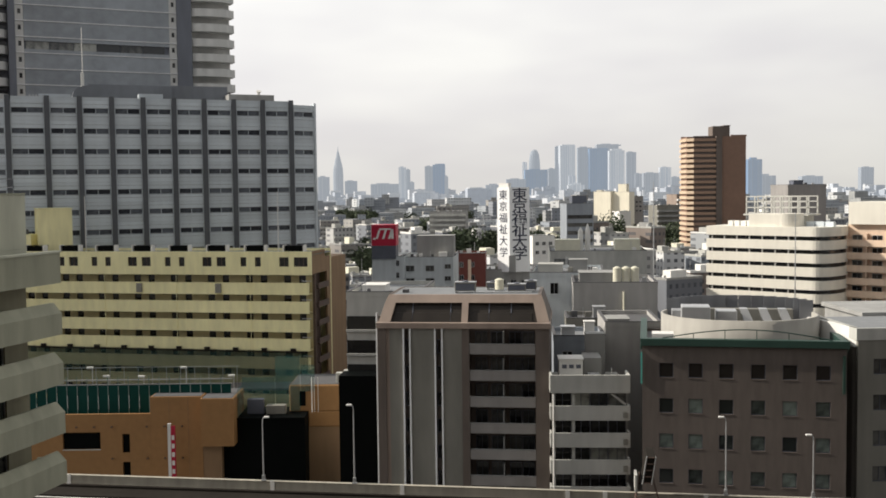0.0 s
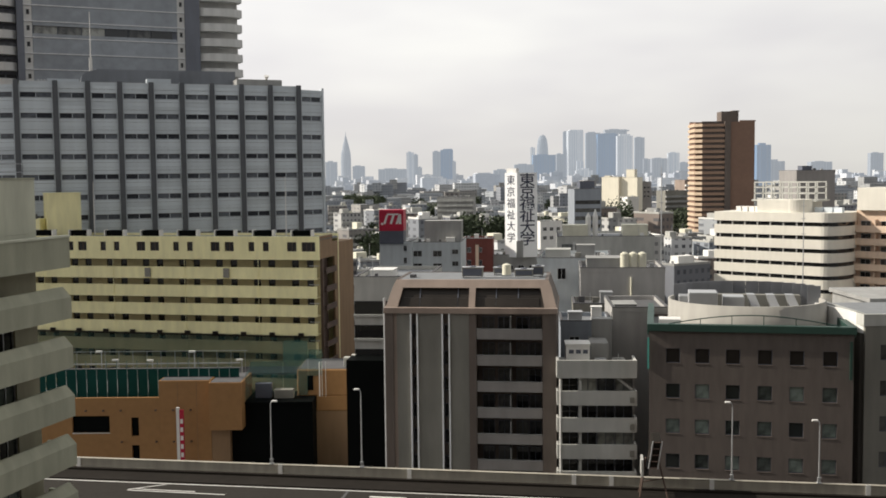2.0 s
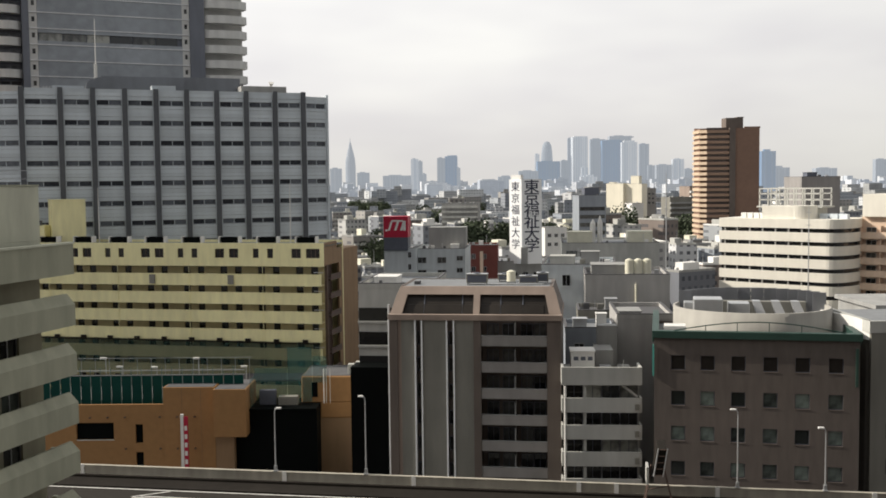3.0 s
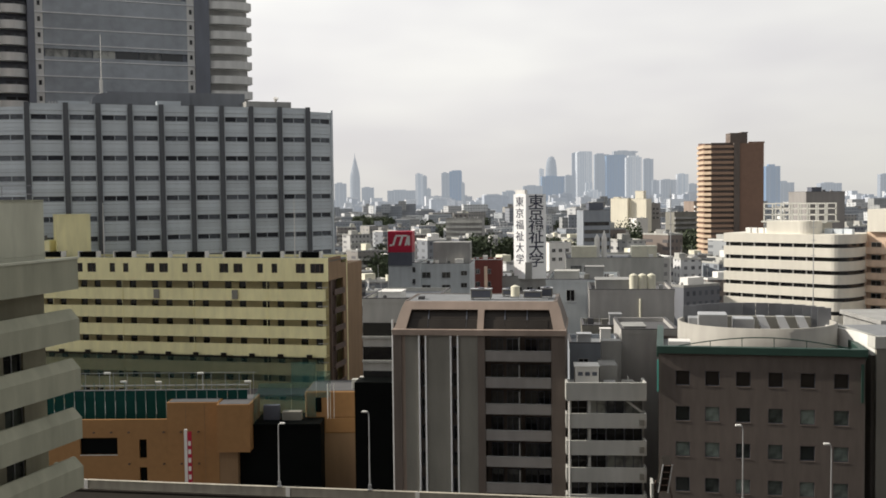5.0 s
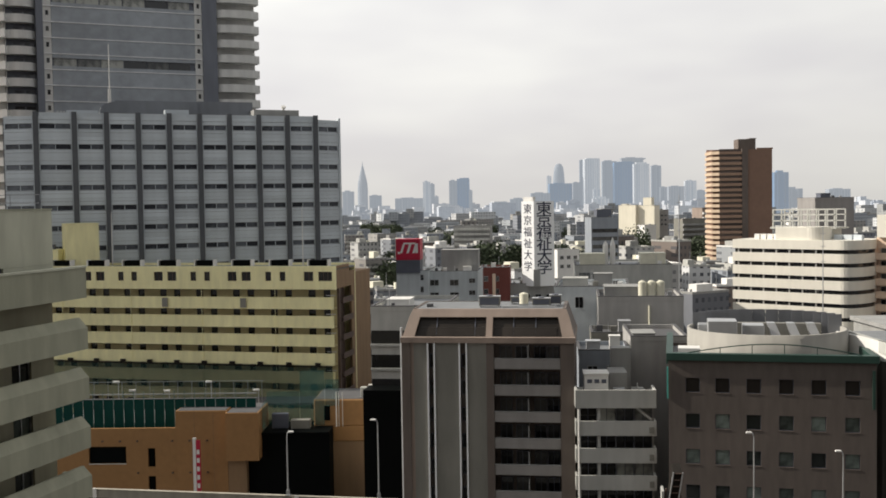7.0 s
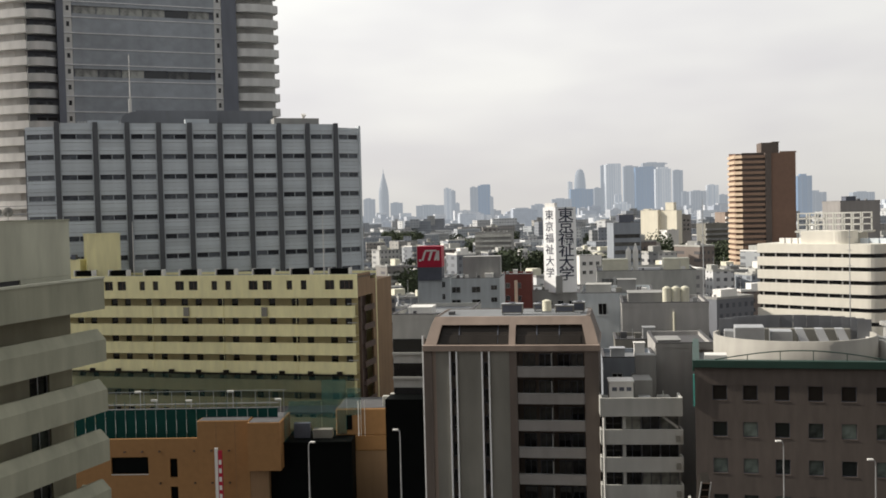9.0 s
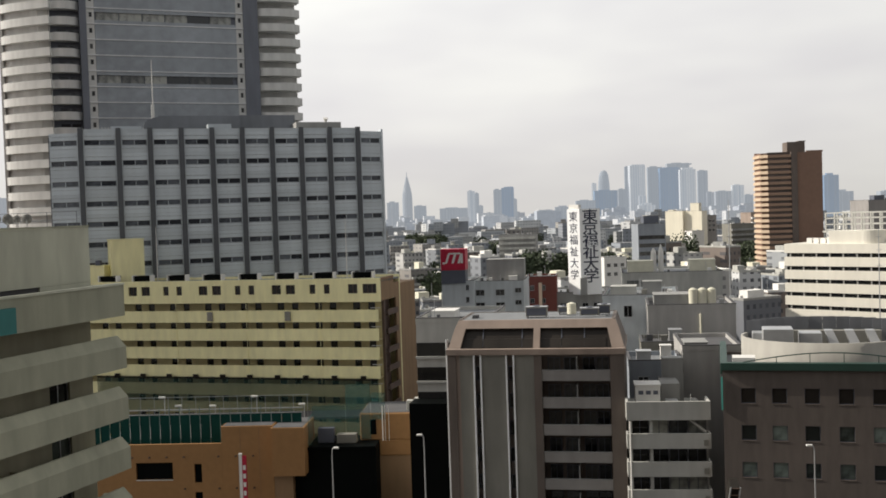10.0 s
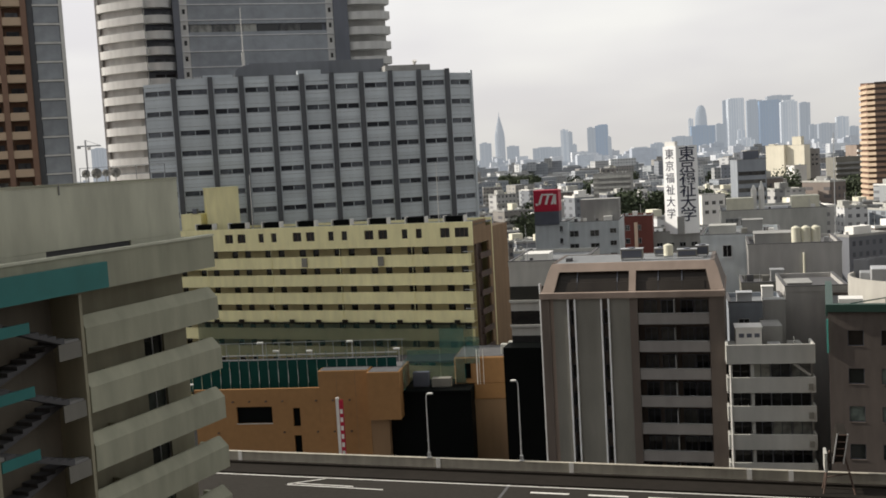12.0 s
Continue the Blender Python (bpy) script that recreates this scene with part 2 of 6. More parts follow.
GLASSPALE = glazing("curtained_window_glass", (0.05, 0.055, 0.06), (0.40, 0.41, 0.38))
GLASSGREEN = glazing("greenish_curtained_glass", (0.025, 0.03, 0.028), (0.24, 0.29, 0.26))
GLASSBROWN = glazing("brown_shaded_glass", (0.07, 0.05, 0.042), (0.17, 0.13, 0.11), 0.3)
GLASSBLUE = glazing("blue_window_glass", (0.03, 0.035, 0.045), (0.13, 0.145, 0.17))
# middle-distance walls and panes lightened: thin haze painted into the colours
CITY = windowed("city_facade", [(0.40, 0.43, 0.46), (0.30, 0.33, 0.37), (0.50, 0.51, 0.52), (0.27, 0.29, 0.325), (0.36, 0.37, 0.37), (0.62, 0.64, 0.65), (0.33, 0.32, 0.30), (0.38, 0.41, 0.45)], (0.13, 0.14, 0.16))
CITYONE = windowed("town_facade", [(0.36, 0.38, 0.40), (0.22, 0.235, 0.26), (0.46, 0.46, 0.45), (0.17, 0.18, 0.205), (0.26, 0.245, 0.23), (0.62, 0.63, 0.64), (0.21, 0.175, 0.155), (0.30, 0.33, 0.37)], (0.06, 0.065, 0.08), island=False)
# far blocks: haze painted as paler blue-grey walls and a faint glow
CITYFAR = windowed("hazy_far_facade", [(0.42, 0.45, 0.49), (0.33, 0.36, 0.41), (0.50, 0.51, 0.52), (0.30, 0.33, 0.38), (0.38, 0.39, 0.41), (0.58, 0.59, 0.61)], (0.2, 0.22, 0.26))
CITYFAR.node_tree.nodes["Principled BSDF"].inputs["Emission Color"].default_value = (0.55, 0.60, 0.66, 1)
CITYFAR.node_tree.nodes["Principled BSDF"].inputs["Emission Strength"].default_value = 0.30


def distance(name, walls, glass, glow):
    """Far-off backdrop: towers several kilometres away, haze put into pale colours and a glow, with faint window
    strips.
    """
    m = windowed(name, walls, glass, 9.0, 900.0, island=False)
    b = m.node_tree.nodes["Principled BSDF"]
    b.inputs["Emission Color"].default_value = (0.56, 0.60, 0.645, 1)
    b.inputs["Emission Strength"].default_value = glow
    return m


# bluish walls and steady emission carry the haze in front of the skyline
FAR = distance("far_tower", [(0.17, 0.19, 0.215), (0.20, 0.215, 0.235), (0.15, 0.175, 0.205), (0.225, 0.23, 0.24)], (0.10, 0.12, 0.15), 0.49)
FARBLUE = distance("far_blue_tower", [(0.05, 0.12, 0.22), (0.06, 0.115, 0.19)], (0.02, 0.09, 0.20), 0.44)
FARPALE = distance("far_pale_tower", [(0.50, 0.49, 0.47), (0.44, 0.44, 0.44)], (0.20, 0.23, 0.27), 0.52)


def netting(name, color, thin, thick):
    m = bpy.data.materials.new(name)
    m.use_nodes = True
    n, l = m.node_tree.nodes, m.node_tree.links
    b = n["Principled BSDF"]
    b.inputs["Base Color"].default_value, b.inputs["Roughness"].default_value = (*color, 1), 0.9
    no = n.new("ShaderNodeTexNoise")
    no.inputs["Scale"].default_value = 0.7
    mr = n.new("ShaderNodeMapRange")
    mr.inputs["To Min"].default_value, mr.inputs["To Max"].default_value = thin, thick
    l.new(no.outputs[0], mr.inputs["Value"])
    l.new(mr.outputs[0], b.inputs["Alpha"])
    return m


NET = netting("teal_netting", (0.05, 0.19, 0.17), 0.08, 0.42)
NETDARK = netting("dark_green_netting", (0.035, 0.075, 0.06), 0.18, 0.42)


# ---- building blocks ----
def box(bm, x0, x1, y0, y1, z0, z1):
    v = [bm.verts.new((x, y, z)) for z in (z0, z1) for y in (y0, y1) for x in (x0, x1)]
    for f in ((0, 2, 3, 1), (4, 5, 7, 6), (0, 1, 5, 4), (1, 3, 7, 5), (3, 2, 6, 7), (2, 0, 4, 6)):
        bm.faces.new([v[i] for i in f])
    return bm


def prism(bm, outline, z0, z1):
    """An upright prism over a counter-clockwise outline."""
    a = [bm.verts.new((x, y, z0)) for x, y in outline]
    b = [bm.verts.new((x, y, z1)) for x, y in outline]
    n = len(outline)
    for i in range(n):
        bm.faces.new((a[i], a[(i + 1) % n], b[(i + 1) % n], b[i]))
    bm.faces.new(b)
    bm.faces.new(a[::-1])
    return bm


def rod(bm, p, q, r, sides=8, r2=None):
    """A round bar from p to q."""
    p, q = Vector(p), Vector(q)
    w = (q - p).normalized()
    u = w.orthogonal().normalized()
    v = w.cross(u)
    ring = [(u * math.cos(i * math.tau / sides) + v * math.sin(i * math.tau / sides)) for i in range(sides)]
    a = [bm.verts.new(p + d * r) for d in ring]
    b = [bm.verts.new(q + d * (r if r2 is None else r2)) for d in ring]
    for i in range(sides):
        bm.faces.new((a[i], a[(i + 1) % sides], b[(i + 1) % sides], b[i]))
    bm.faces.new(b)
    bm.faces.new(a[::-1])
    return bm


def B(*boxes):
    bm = bmesh.new()
    for b in boxes:
        box(bm, *b)
    return bm


def mesh_of(bm, name, material, bevel=0.0):
    if bevel:
        bmesh.ops.bevel(bm, geom=list(bm.edges), offset=bevel, segments=1, affect="EDGES")
    me = bpy.data.meshes.new(name)
    bm.to_mesh(me)
    bm.free()
    me.materials.append(material)
    return me


def part(name, bm, material, parent, label="", bevel=0.0):
    ob = new(name, mesh_of(bm, name, material, bevel))
    ob.parent = parent
    return tagged(ob, label) if label else ob


def again(name, me, parent, x, y, z, rz=0):
    """One more piece on a shared mesh."""
    ob = new(name, me)
    ob.parent = parent
    ob.matrix_basis = pose(x, y, z, 0, 0, rz)
    return ob


def thing(name, x, y, z, rz, label, category, group="", kind=""):
    ob = new(name)
    ob.matrix_basis = pose(x, y, z, 0, 0, rz)
    return tagged(ob, label, category, group, kind)


def holed(width, z0, z1, holes, thick=0.3, y=0.0, x0=0.0):
    """A wall along x, one closed mesh, with rectangular openings (xa, xb, za, zb) cut through."""
    bm = bmesh.new()
    xs = sorted({round(v, 4) for v in (x0, x0 + width, *(h[0] for h in holes), *(h[1] for h in holes))})
    zs = sorted({round(v, 4) for v in (z0, z1, *(h[2] for h in holes), *(h[3] for h in holes))})
    made = {}

    def vert(i, k, s):
        if (i, k, s) not in made:
            made[i, k, s] = bm.verts.new((xs[i], y + s * thick, zs[k]))
        return made[i, k, s]

    def solid(i, k):
        if not (0 <= i < len(xs) - 1 and 0 <= k < len(zs) - 1):
            return False
        cx, cz = (xs[i] + xs[i + 1]) / 2, (zs[k] + zs[k + 1]) / 2
        return not any(a < cx < b_ and c < cz < d for a, b_, c, d in holes)

    for i in range(len(xs) - 1):
        for k in range(len(zs) - 1):
            if solid(i, k):
                bm.faces.new((vert(i, k, 0), vert(i + 1, k, 0), vert(i + 1, k + 1, 0), vert(i, k + 1, 0)))
                bm.faces.new((vert(i, k + 1, 1), vert(i + 1, k + 1, 1), vert(i + 1, k, 1), vert(i, k, 1)))
                for di, dk, p, q in ((-1, 0, (i, k + 1), (i, k)), (1, 0, (i + 1, k), (i + 1, k + 1)), (0, -1, (i, k), (i + 1, k)), (0, 1, (i + 1, k + 1), (i, k + 1))):
                    if not solid(i + di, k + dk):
                        bm.faces.new((vert(*q, 0), vert(*p, 0), vert(*p, 1), vert(*q, 1)))
    return bm


WINDOWS = {}


def window(parent, x, z, w, h, frame_mat, glass_mat, y=0.0, mullions=1, depth=0.12):
    """A window in an opening whose lower left corner is x, z: frame with mullions, pane behind."""
    key = (round(w, 2), round(h, 2), frame_mat.name, glass_mat.name, mullions)
    if key not in WINDOWS:
        t = 0.06
        bm = B((0, w, 0, 0.07, 0, t), (0, w, 0, 0.07, h - t, h), (0, t, 0, 0.07, t, h - t), (w - t, w, 0, 0.07, t, h - t))
        for i in range(mullions):
            c = w * (i + 1) / (mullions + 1)
            box(bm, c - 0.03, c + 0.03, 0.01, 0.06, t, h - t)
        WINDOWS[key] = (mesh_of(bm, "window", frame_mat), mesh_of(B((0.03, w - 0.03, 0.075, 0.095, 0.03, h - 0.03)), "pane", glass_mat))
    f, g = WINDOWS[key]
    ob = again("window", f, parent, x, y + depth, z)
    again("pane", g, ob, 0, 0, 0)
    return ob


def stepped(x0, x1, y0, y1, z, rise, n=8, thick=0.16):
    """One solid stair flight from x0 to x1 with n steps and a sloping soffit."""
    run = (x1 - x0) / n
    top = []
    for i in range(n):
        top += [(x0 + run * i, z + rise * (i + 1) / n), (x0 + run * (i + 1), z + rise * (i + 1) / n)]
    low = [(x1, z + rise - thick), (x0, z - thick)]
    prof = top + low
    bm = bmesh.new()
    a = [bm.verts.new((x, y0, zz)) for x, zz in prof]
    c = [bm.verts.new((x, y1, zz)) for x, zz in prof]
    for i in range(len(prof)):
        j = (i + 1) % len(prof)
        bm.faces.new((a[i], a[j], c[j], c[i]))
    bm.faces.new(a[::-1])
    bm.faces.new(c)
    bmesh.ops.recalc_face_normals(bm, faces=bm.faces)
    return bm


# ---- ground and expressway ----
g = new("ground", mesh_of(B((-4500, 4500, -400, 4900, -0.5, 0)), "ground", GROUND))
tagged(g, "grey paved city ground spreading to the hazy horizon", "ground", kind="structure")

# unseen slab for the viewpoint's tall building, closing the rear and dimming the fronts
wv = new("wall_viewpoint", mesh_of(B((-90, 110, -30, -2.5, 0, 92)), "wall_viewpoint", BROWNTILE))
tagged(wv, "plain brown tiled wall of the viewpoint building, out of view, dimming the fronts", "wall", kind="structure")

EXP = pose(-8.0, 94.5, 0, 0, 0, -8.8)
DECK = 13.9


def expressway():
    ew = thing("road", -8.0, 94.5, 0, -8.8, "elevated asphalt expressway on concrete piers", "road", kind="structure")
    part("deck", B((-150, 150, -17, 0.35, DECK - 1.3, DECK - 0.02)), CONCRETE, ew)
    part("asphalt", B((-150, 150, -16.6, -3.11, DECK - 0.02, DECK)), ASPHALT, ew)
    # shadow cast by the parapet, painted as a wide near-black kerb strip
    part("kerb", B((-150, 150, -3.1, -0.02, DECK - 0.02, DECK + 0.1), (-150, 150, -0.5, -0.06, DECK + 0.1, DECK + 0.3)), NEARBLACK, ew, "concrete kerb, near-black to carry the parapet shadow")
    for i in range(-4, 5):
        part("pier", B((i * 30 - 1.4, i * 30 + 1.4, -12, -4, 0, DECK - 3), (i * 30 - 1.6, i * 30 + 1.6, -16, -0.5, DECK - 3, DECK - 1.31)), CONCRETE, ew)
    for x0, x1, y0 in ((-150, -37, 0.0), (-36.96, -28.6, 0.0), (-28.56, -8.3, 0.0), (-8.26, 4.0, 0.0), (4.04, 19.0, 0.0), (19.04, 22.3, 0.0), (22.34, 31, 0.0), (31.04, 44, 0.0), (44.04, 150, 0.0)):
        wall = part("parapet", B((x0, x1, y0, y0 + 0.28, DECK, DECK + 1.06), (x0, x1, y0 - 0.05, y0 + 0.33, DECK + 1.06, DECK + 1.16)), PARAPET, ew, bevel=0.02)
        # white plate painted in as the bright glint at each parapet joint
        part("joint_glint", B((x1 - 0.2, x1 + 0.2, y0 - 0.12, y0 - 0.052, DECK + 0.1, DECK + 1.2)), WHITE, wall, "white plate for the sun glint at a parapet joint")
    part("guard_rail", B((-150, 150, -16.9, -16.65, DECK, DECK + 0.95)), PARAPET, ew)
    # lane paint: edge lines, dashes, an arrow-like chevron
    for y in (-3.45,):
        part("edge_line", B((-150, 150, y - 0.08, y + 0.08, DECK, DECK + 0.006)), PAINT, ew)
    dash = mesh_of(B((0, 3.3, -0.16, 0.16, 0, 0.006), (0.1, 3.1, -0.16, -0.1, 0.006, 0.007)), "lane_dash", PAINT)
    for i in range(0, 24):
        again("lane_dash", dash, ew, i * 4.9 + 1.4, -4.95 - 0.012 * i, DECK)
    bm = bmesh.new()
    for o in (((-20.9, -5.55), (-20.65, -5.55), (-17.9, -3.7), (-18.15, -3.7)), ((-20.9, -5.7), (-20.7, -5.85), (-11.5, -6.05), (-11.5, -5.9)), ((-20.3, -5.25), (-20, -5.4), (-14.5, -5.55), (-14.5, -5.4))):
        prism(bm, o, DECK, DECK + 0.007)
    part("chevron", bm, PAINT, ew, "worn white painted chevron")
    part("road_joint", B((-1.0, -0.75, -16.6, -3.12, DECK, DECK + 0.004)), ROOFDARK, ew)
    return ew


expressway()


def street_lamp(x, y, z, top, side):
    """Tapered steel pole with a curved arm and a small lantern."""
    ob = thing("street_lamp", x, y, z, -7.6, "grey steel expressway lamp post with a small lantern", "street lamp", "lamps along the expressway")
    h = top - z
    part("base_plate", B((-0.2, 0.2, -0.2, 0.2, 0, 0.06), (-0.13, 0.13, -0.13, 0.13, 0.06, 0.5)), STEEL, ob)
    part("pole", rod(bmesh.new(), (0, 0, 0.06), (0, 0, h - 0.5), 0.075, 8, 0.045), STEEL, ob)
    bm = bmesh.new()
    pts = [(0.0, h - 0.5), (0.03, h - 0.2), (0.1, h - 0.04), (0.25, h)]
    for (a, za), (b, zb) in zip(pts, pts[1:]):
        rod(bm, (a * side, 0, za), (b * side, 0, zb), 0.045, 8)
    part("arm", bm, STEEL, ob)
    part("lantern", B((0.15 if side > 0 else -0.65, 0.65 if side > 0 else -0.15, -0.13, 0.13, h - 0.05, h + 0.1)), WHITE, ob, "pale lantern head", bevel=0.03)
    return ob


for px, top, side in ((-9.2, 21.0, 1), (-0.5, 22.3, -1), (32.7, 21.9, -1), (40.0, 20.5, -1), (-34, 21.5, 1)):
    p = EXP @ Vector((px, 0.14, 0))
    street_lamp(p.x, p.y, DECK + 1.16, top, side)


def sign_gantry(x, y):
    """Trestle of brown steel struts carrying a sign panel seen edge-on."""
    ob = thing("road_sign", x, y, DECK, -7.6, "brown steel trestle carrying a road sign seen edge-on", "road sign")
    for (ax, ay), (bx, by) in (((-1.1, -0.7), (-0.55, -0.1)), ((1.3, -0.7), (0.5, -0.1)), ((-1.1, 0.7), (-0.55, 0.1)), ((1.3, 0.7), (0.5, 0.1))):
        part("strut", rod(bmesh.new(), (ax, ay, 0), (bx, by, 3.4), 0.075), RUSTSHADE, ob)
    for z in (1.2, 2.4):
        k = z / 3.4
        part("brace", rod(bmesh.new(), (-1.1 + 0.55 * k, 0, z), (1.3 - 0.8 * k, 0, z + 0.4), 0.05), RUSTSHADE, ob)
    bm = B((-0.34, 0.34, -1.6, 1.6, 2.9, 5.2))
    for v in bm.verts:
        v.co.x += (v.co.z - 2.9) * 0.16
    part("panel", bm, NEARBLACK, ob, "dark ribbed back of a sign panel")
    for x0 in (-0.4, 0.36):
        part("panel_edge", rod(bmesh.new(), (x0, -1.65, 2.85), (x0 + 0.38, -1.65, 5.25), 0.055), STEEL, ob, "pale steel frame tube")
    for i in range(5):
        z = 2.95 + i * 0.55
        part("rung", rod(bmesh.new(), (-0.36 + (z - 2.9) * 0.16, -1.66, z), (0.36 + (z - 2.9) * 0.16, -1.66, z), 0.045), RUSTSHADE, ob)
    part("lower_panel", B((-0.98, -0.78, -0.9, 0.9, 1.9, 3.4)), PALE, ob, "pale sign plate seen edge-on")
    return ob


p = EXP @ Vector((25.8, -1.6, 0))
sign_gantry(p.x, p.y)


# ---- near grey apartment house beside the viewpoint ----
def left_house():
    """Local x runs along the balcony front, away from the viewpoint; y into the house."""
    o = thing("apartment_building", -22.85, 62.0, 0, 75.6, "grey-green concrete apartment house with deep balcony parapets", "building")
    part("wall", holed(39.3, 0, 36.8, [(-4.5, -2.8, 22.45 + k * 2.98, 24.5 + k * 2.98) for k in range(-5, 4)], 0.4, 1.9, -40.0), LEFTWALL, o)
    part("rear_wall", B((-40, -0.7, 14, 14.4, 0, 36.8), (-1.1, -0.7, 2.31, 13.99, 0, 36.8), (-40, -39.6, 2.31, 13.99, 0, 36.8)), LEFTWALL, o)
    part("roof", B((-40, -0.4, 1.6, 14.0, 36.81, 37.1)), ROOF, o)
    # rooftop screen wall and parapet band
    par = part("roof_parapet", B((-40, 0, 0.0, 0.35, 36.7, 38.5)), LEFTBAND, o)
    part("coping", B((-40, 0.02, -0.06, 0.42, 38.5, 38.62)), SCREENWALL, par)
    part("return_wall", B((-0.35, 0, 0.36, 14, 36.7, 38.5)), LEFTBAND, par)
    part("soffit", B((-40, -0.36, 0.36, 2.0, 36.68, 36.79)), LEFTBAND, par)
    for bx in ((-40, -0.5, 1.9, 2.2, 38.75, 41.95), (-0.8, -0.5, 2.21, 9, 37.1, 41.95), (-40, -11.2, 1.9, 2.2, 37.1, 38.74), (-4.9, -0.5, 1.9, 2.2, 37.1, 38.74)):
        part("roof_screen", B(bx), SCREENWALL, o, "blank pale grey rooftop screen wall")
    part("screen_coping", B((-40, -0.5, 1.85, 2.25, 41.96, 42.06)), LEFTBAND, o)
    part("screen_slot", B((-11.19, -4.91, 2.0, 2.15, 37.1, 38.74)), ROOFDARK, o)
    for z_ in (42.4, 42.9):
        part("corner_rail", rod(bmesh.new(), (-0.6, 2.6, z_), (-0.6, 9, z_), 0.018, 6), SIGNGREY, o)
    for y_ in (2.6, 4.7, 6.8, 9.0):
        part("rail_post", rod(bmesh.new(), (-0.6, y_, 41.95), (-0.6, y_, 42.92), 0.02, 6), SIGNGREY, o)
    for x in (-22, -14, -10):
        part("screen_joint", B((x - 0.03, x + 0.03, 1.84, 1.9, 41.5, 42.08)), CONCRETE, o)
    part("teal_fascia", B((-40, -9.4, -0.3, -0.07, 36.75, 38.05)), TEAL, o, "teal painted steel fascia along the parapet")
    # balconies: folded parapet with a sloping cap, slab and end return
    for k in range(12):
        z = 35.52 - k * 2.98
        if z < 1:
            break
        bal = bmesh.new()
        for x0, x1 in ((-11.0, 0.0),):
            prof = [(0.0, z - 1.9), (0.0, z - 0.62), (0.34, z), (0.48, z), (0.2, z - 0.62), (0.2, z - 1.9)]
            a = [bal.verts.new((x0, y, zz)) for y, zz in prof]
            b = [bal.verts.new((x1 - (0.3 if y > 0.3 else 0), y, zz)) for y, zz in prof]
            for i in range(6):
                bal.faces.new((a[i], b[i], b[(i + 1) % 6], a[(i + 1) % 6]))
            bal.faces.new(a[::-1])
            bal.faces.new(b)
        box(bal, -10.99, -0.01, 0.21, 1.89, z - 1.88, z - 1.66)
        box(bal, -0.26, -0.02, 0.5, 1.89, z - 1.65, z - 0.5)
        b = part("balcony", bal, LEFTBAND, o)
        part("drain_pipe", rod(bmesh.new(), (-10.6, 1.7, z - 4.6), (-10.6, 1.7, z - 1.9), 0.06), STEEL, b)
        if k < 9:
            window(o, -4.5, 22.45 + (3 - k) * 2.98, 1.7, 2.05, STEEL, GLASSGREEN if k % 2 else GLASS, 1.9, 1)
            part("partition", B((-7.9, -7.8, 0.5, 1.88, z - 1.65, z - 0.3)), LEFTWALL, b)
    # open stair bay
    part("stair_core", B((-17.2, -17.0, -0.05, 1.88, 0, 36.6), (-11.35, -11.15, -0.05, 1.88, 0, 36.6)), LEFTWALL, o, "shaded stair bay cheek walls")
    # dark back wall and near-black flights paint the shade inside the bay
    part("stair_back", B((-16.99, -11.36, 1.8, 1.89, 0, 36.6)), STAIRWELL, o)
    for k in range(12):
        z = 33.0 - k * 2.98
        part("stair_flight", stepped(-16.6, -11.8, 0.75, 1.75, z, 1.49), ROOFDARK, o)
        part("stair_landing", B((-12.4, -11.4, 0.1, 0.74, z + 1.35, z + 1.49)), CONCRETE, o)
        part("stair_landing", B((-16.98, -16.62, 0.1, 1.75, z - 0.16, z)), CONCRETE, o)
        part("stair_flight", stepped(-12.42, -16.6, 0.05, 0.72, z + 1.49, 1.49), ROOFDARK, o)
        part("stair_guard", B((-16.9, -14.6, -0.02, 0.04, z + 2.3, z + 2.8)), TEAL, o, "teal stair guard panel")
        part("stair_guard", B((-12.9, -11.4, -0.02, 0.04, z + 0.6, z + 1.4)), GREYPANEL, o)
    for k in range(10):
        z = 35.52 - k * 2.98
        part("balcony", B((-40, -17.25, 0.0, 0.22, z - 1.9, z), (-40, -17.25, 0.23, 1.88, z - 1.88, z - 1.66)), LEFTBAND, o)
    return o


left_house()

HOUSE = pose(-22.85, 62.0, 0, 0, 0, 75.6)
for x, s_ in ((-7.8, 0.22), (-7.0, 0.28), (-6.3, 0.2), (-5.5, 0.27)):
    q_ = HOUSE @ Vector((x, 2.05, 42.06))
    ob = thing("satellite_dish", q_.x, q_.y, q_.z, 200, "small pale satellite dish on a rooftop wall", "satellite dish", "roof dishes")
    part("mast", rod(bmesh.new(), (0, 0, 0), (0, 0, 0.42), 0.03), STEEL, ob)
    bm = bmesh.new()
    rings = []
    for k_ in range(4):
        rr, dd = s_ * k_ / 3, 0.16 * (k_ / 3) ** 2
        rings.append([bm.verts.new((rr * math.cos(a_ * math.tau / 14), -dd, 0.45 + rr * math.sin(a_ * math.tau / 14))) for a_ in range(14)] if k_ else [bm.verts.new((0, 0, 0.45))])
    for a_ in range(14):
        bm.faces.new((rings[0][0], rings[1][a_], rings[1][(a_ + 1) % 14]))
        for k_ in (1, 2):
            bm.faces.new((rings[k_][a_], rings[k_ + 1][a_], rings[k_ + 1][(a_ + 1) % 14], rings[k_][(a_ + 1) % 14]))
    ext = bmesh.ops.solidify(bm, geom=list(bm.faces), thickness=0.02)
    part("dish", bm, CONCRETE, ob)
    part("feed_arm", rod(bmesh.new(), (0, 0, 0.3), (0, -0.4, 0.5), 0.015), STEEL, ob)


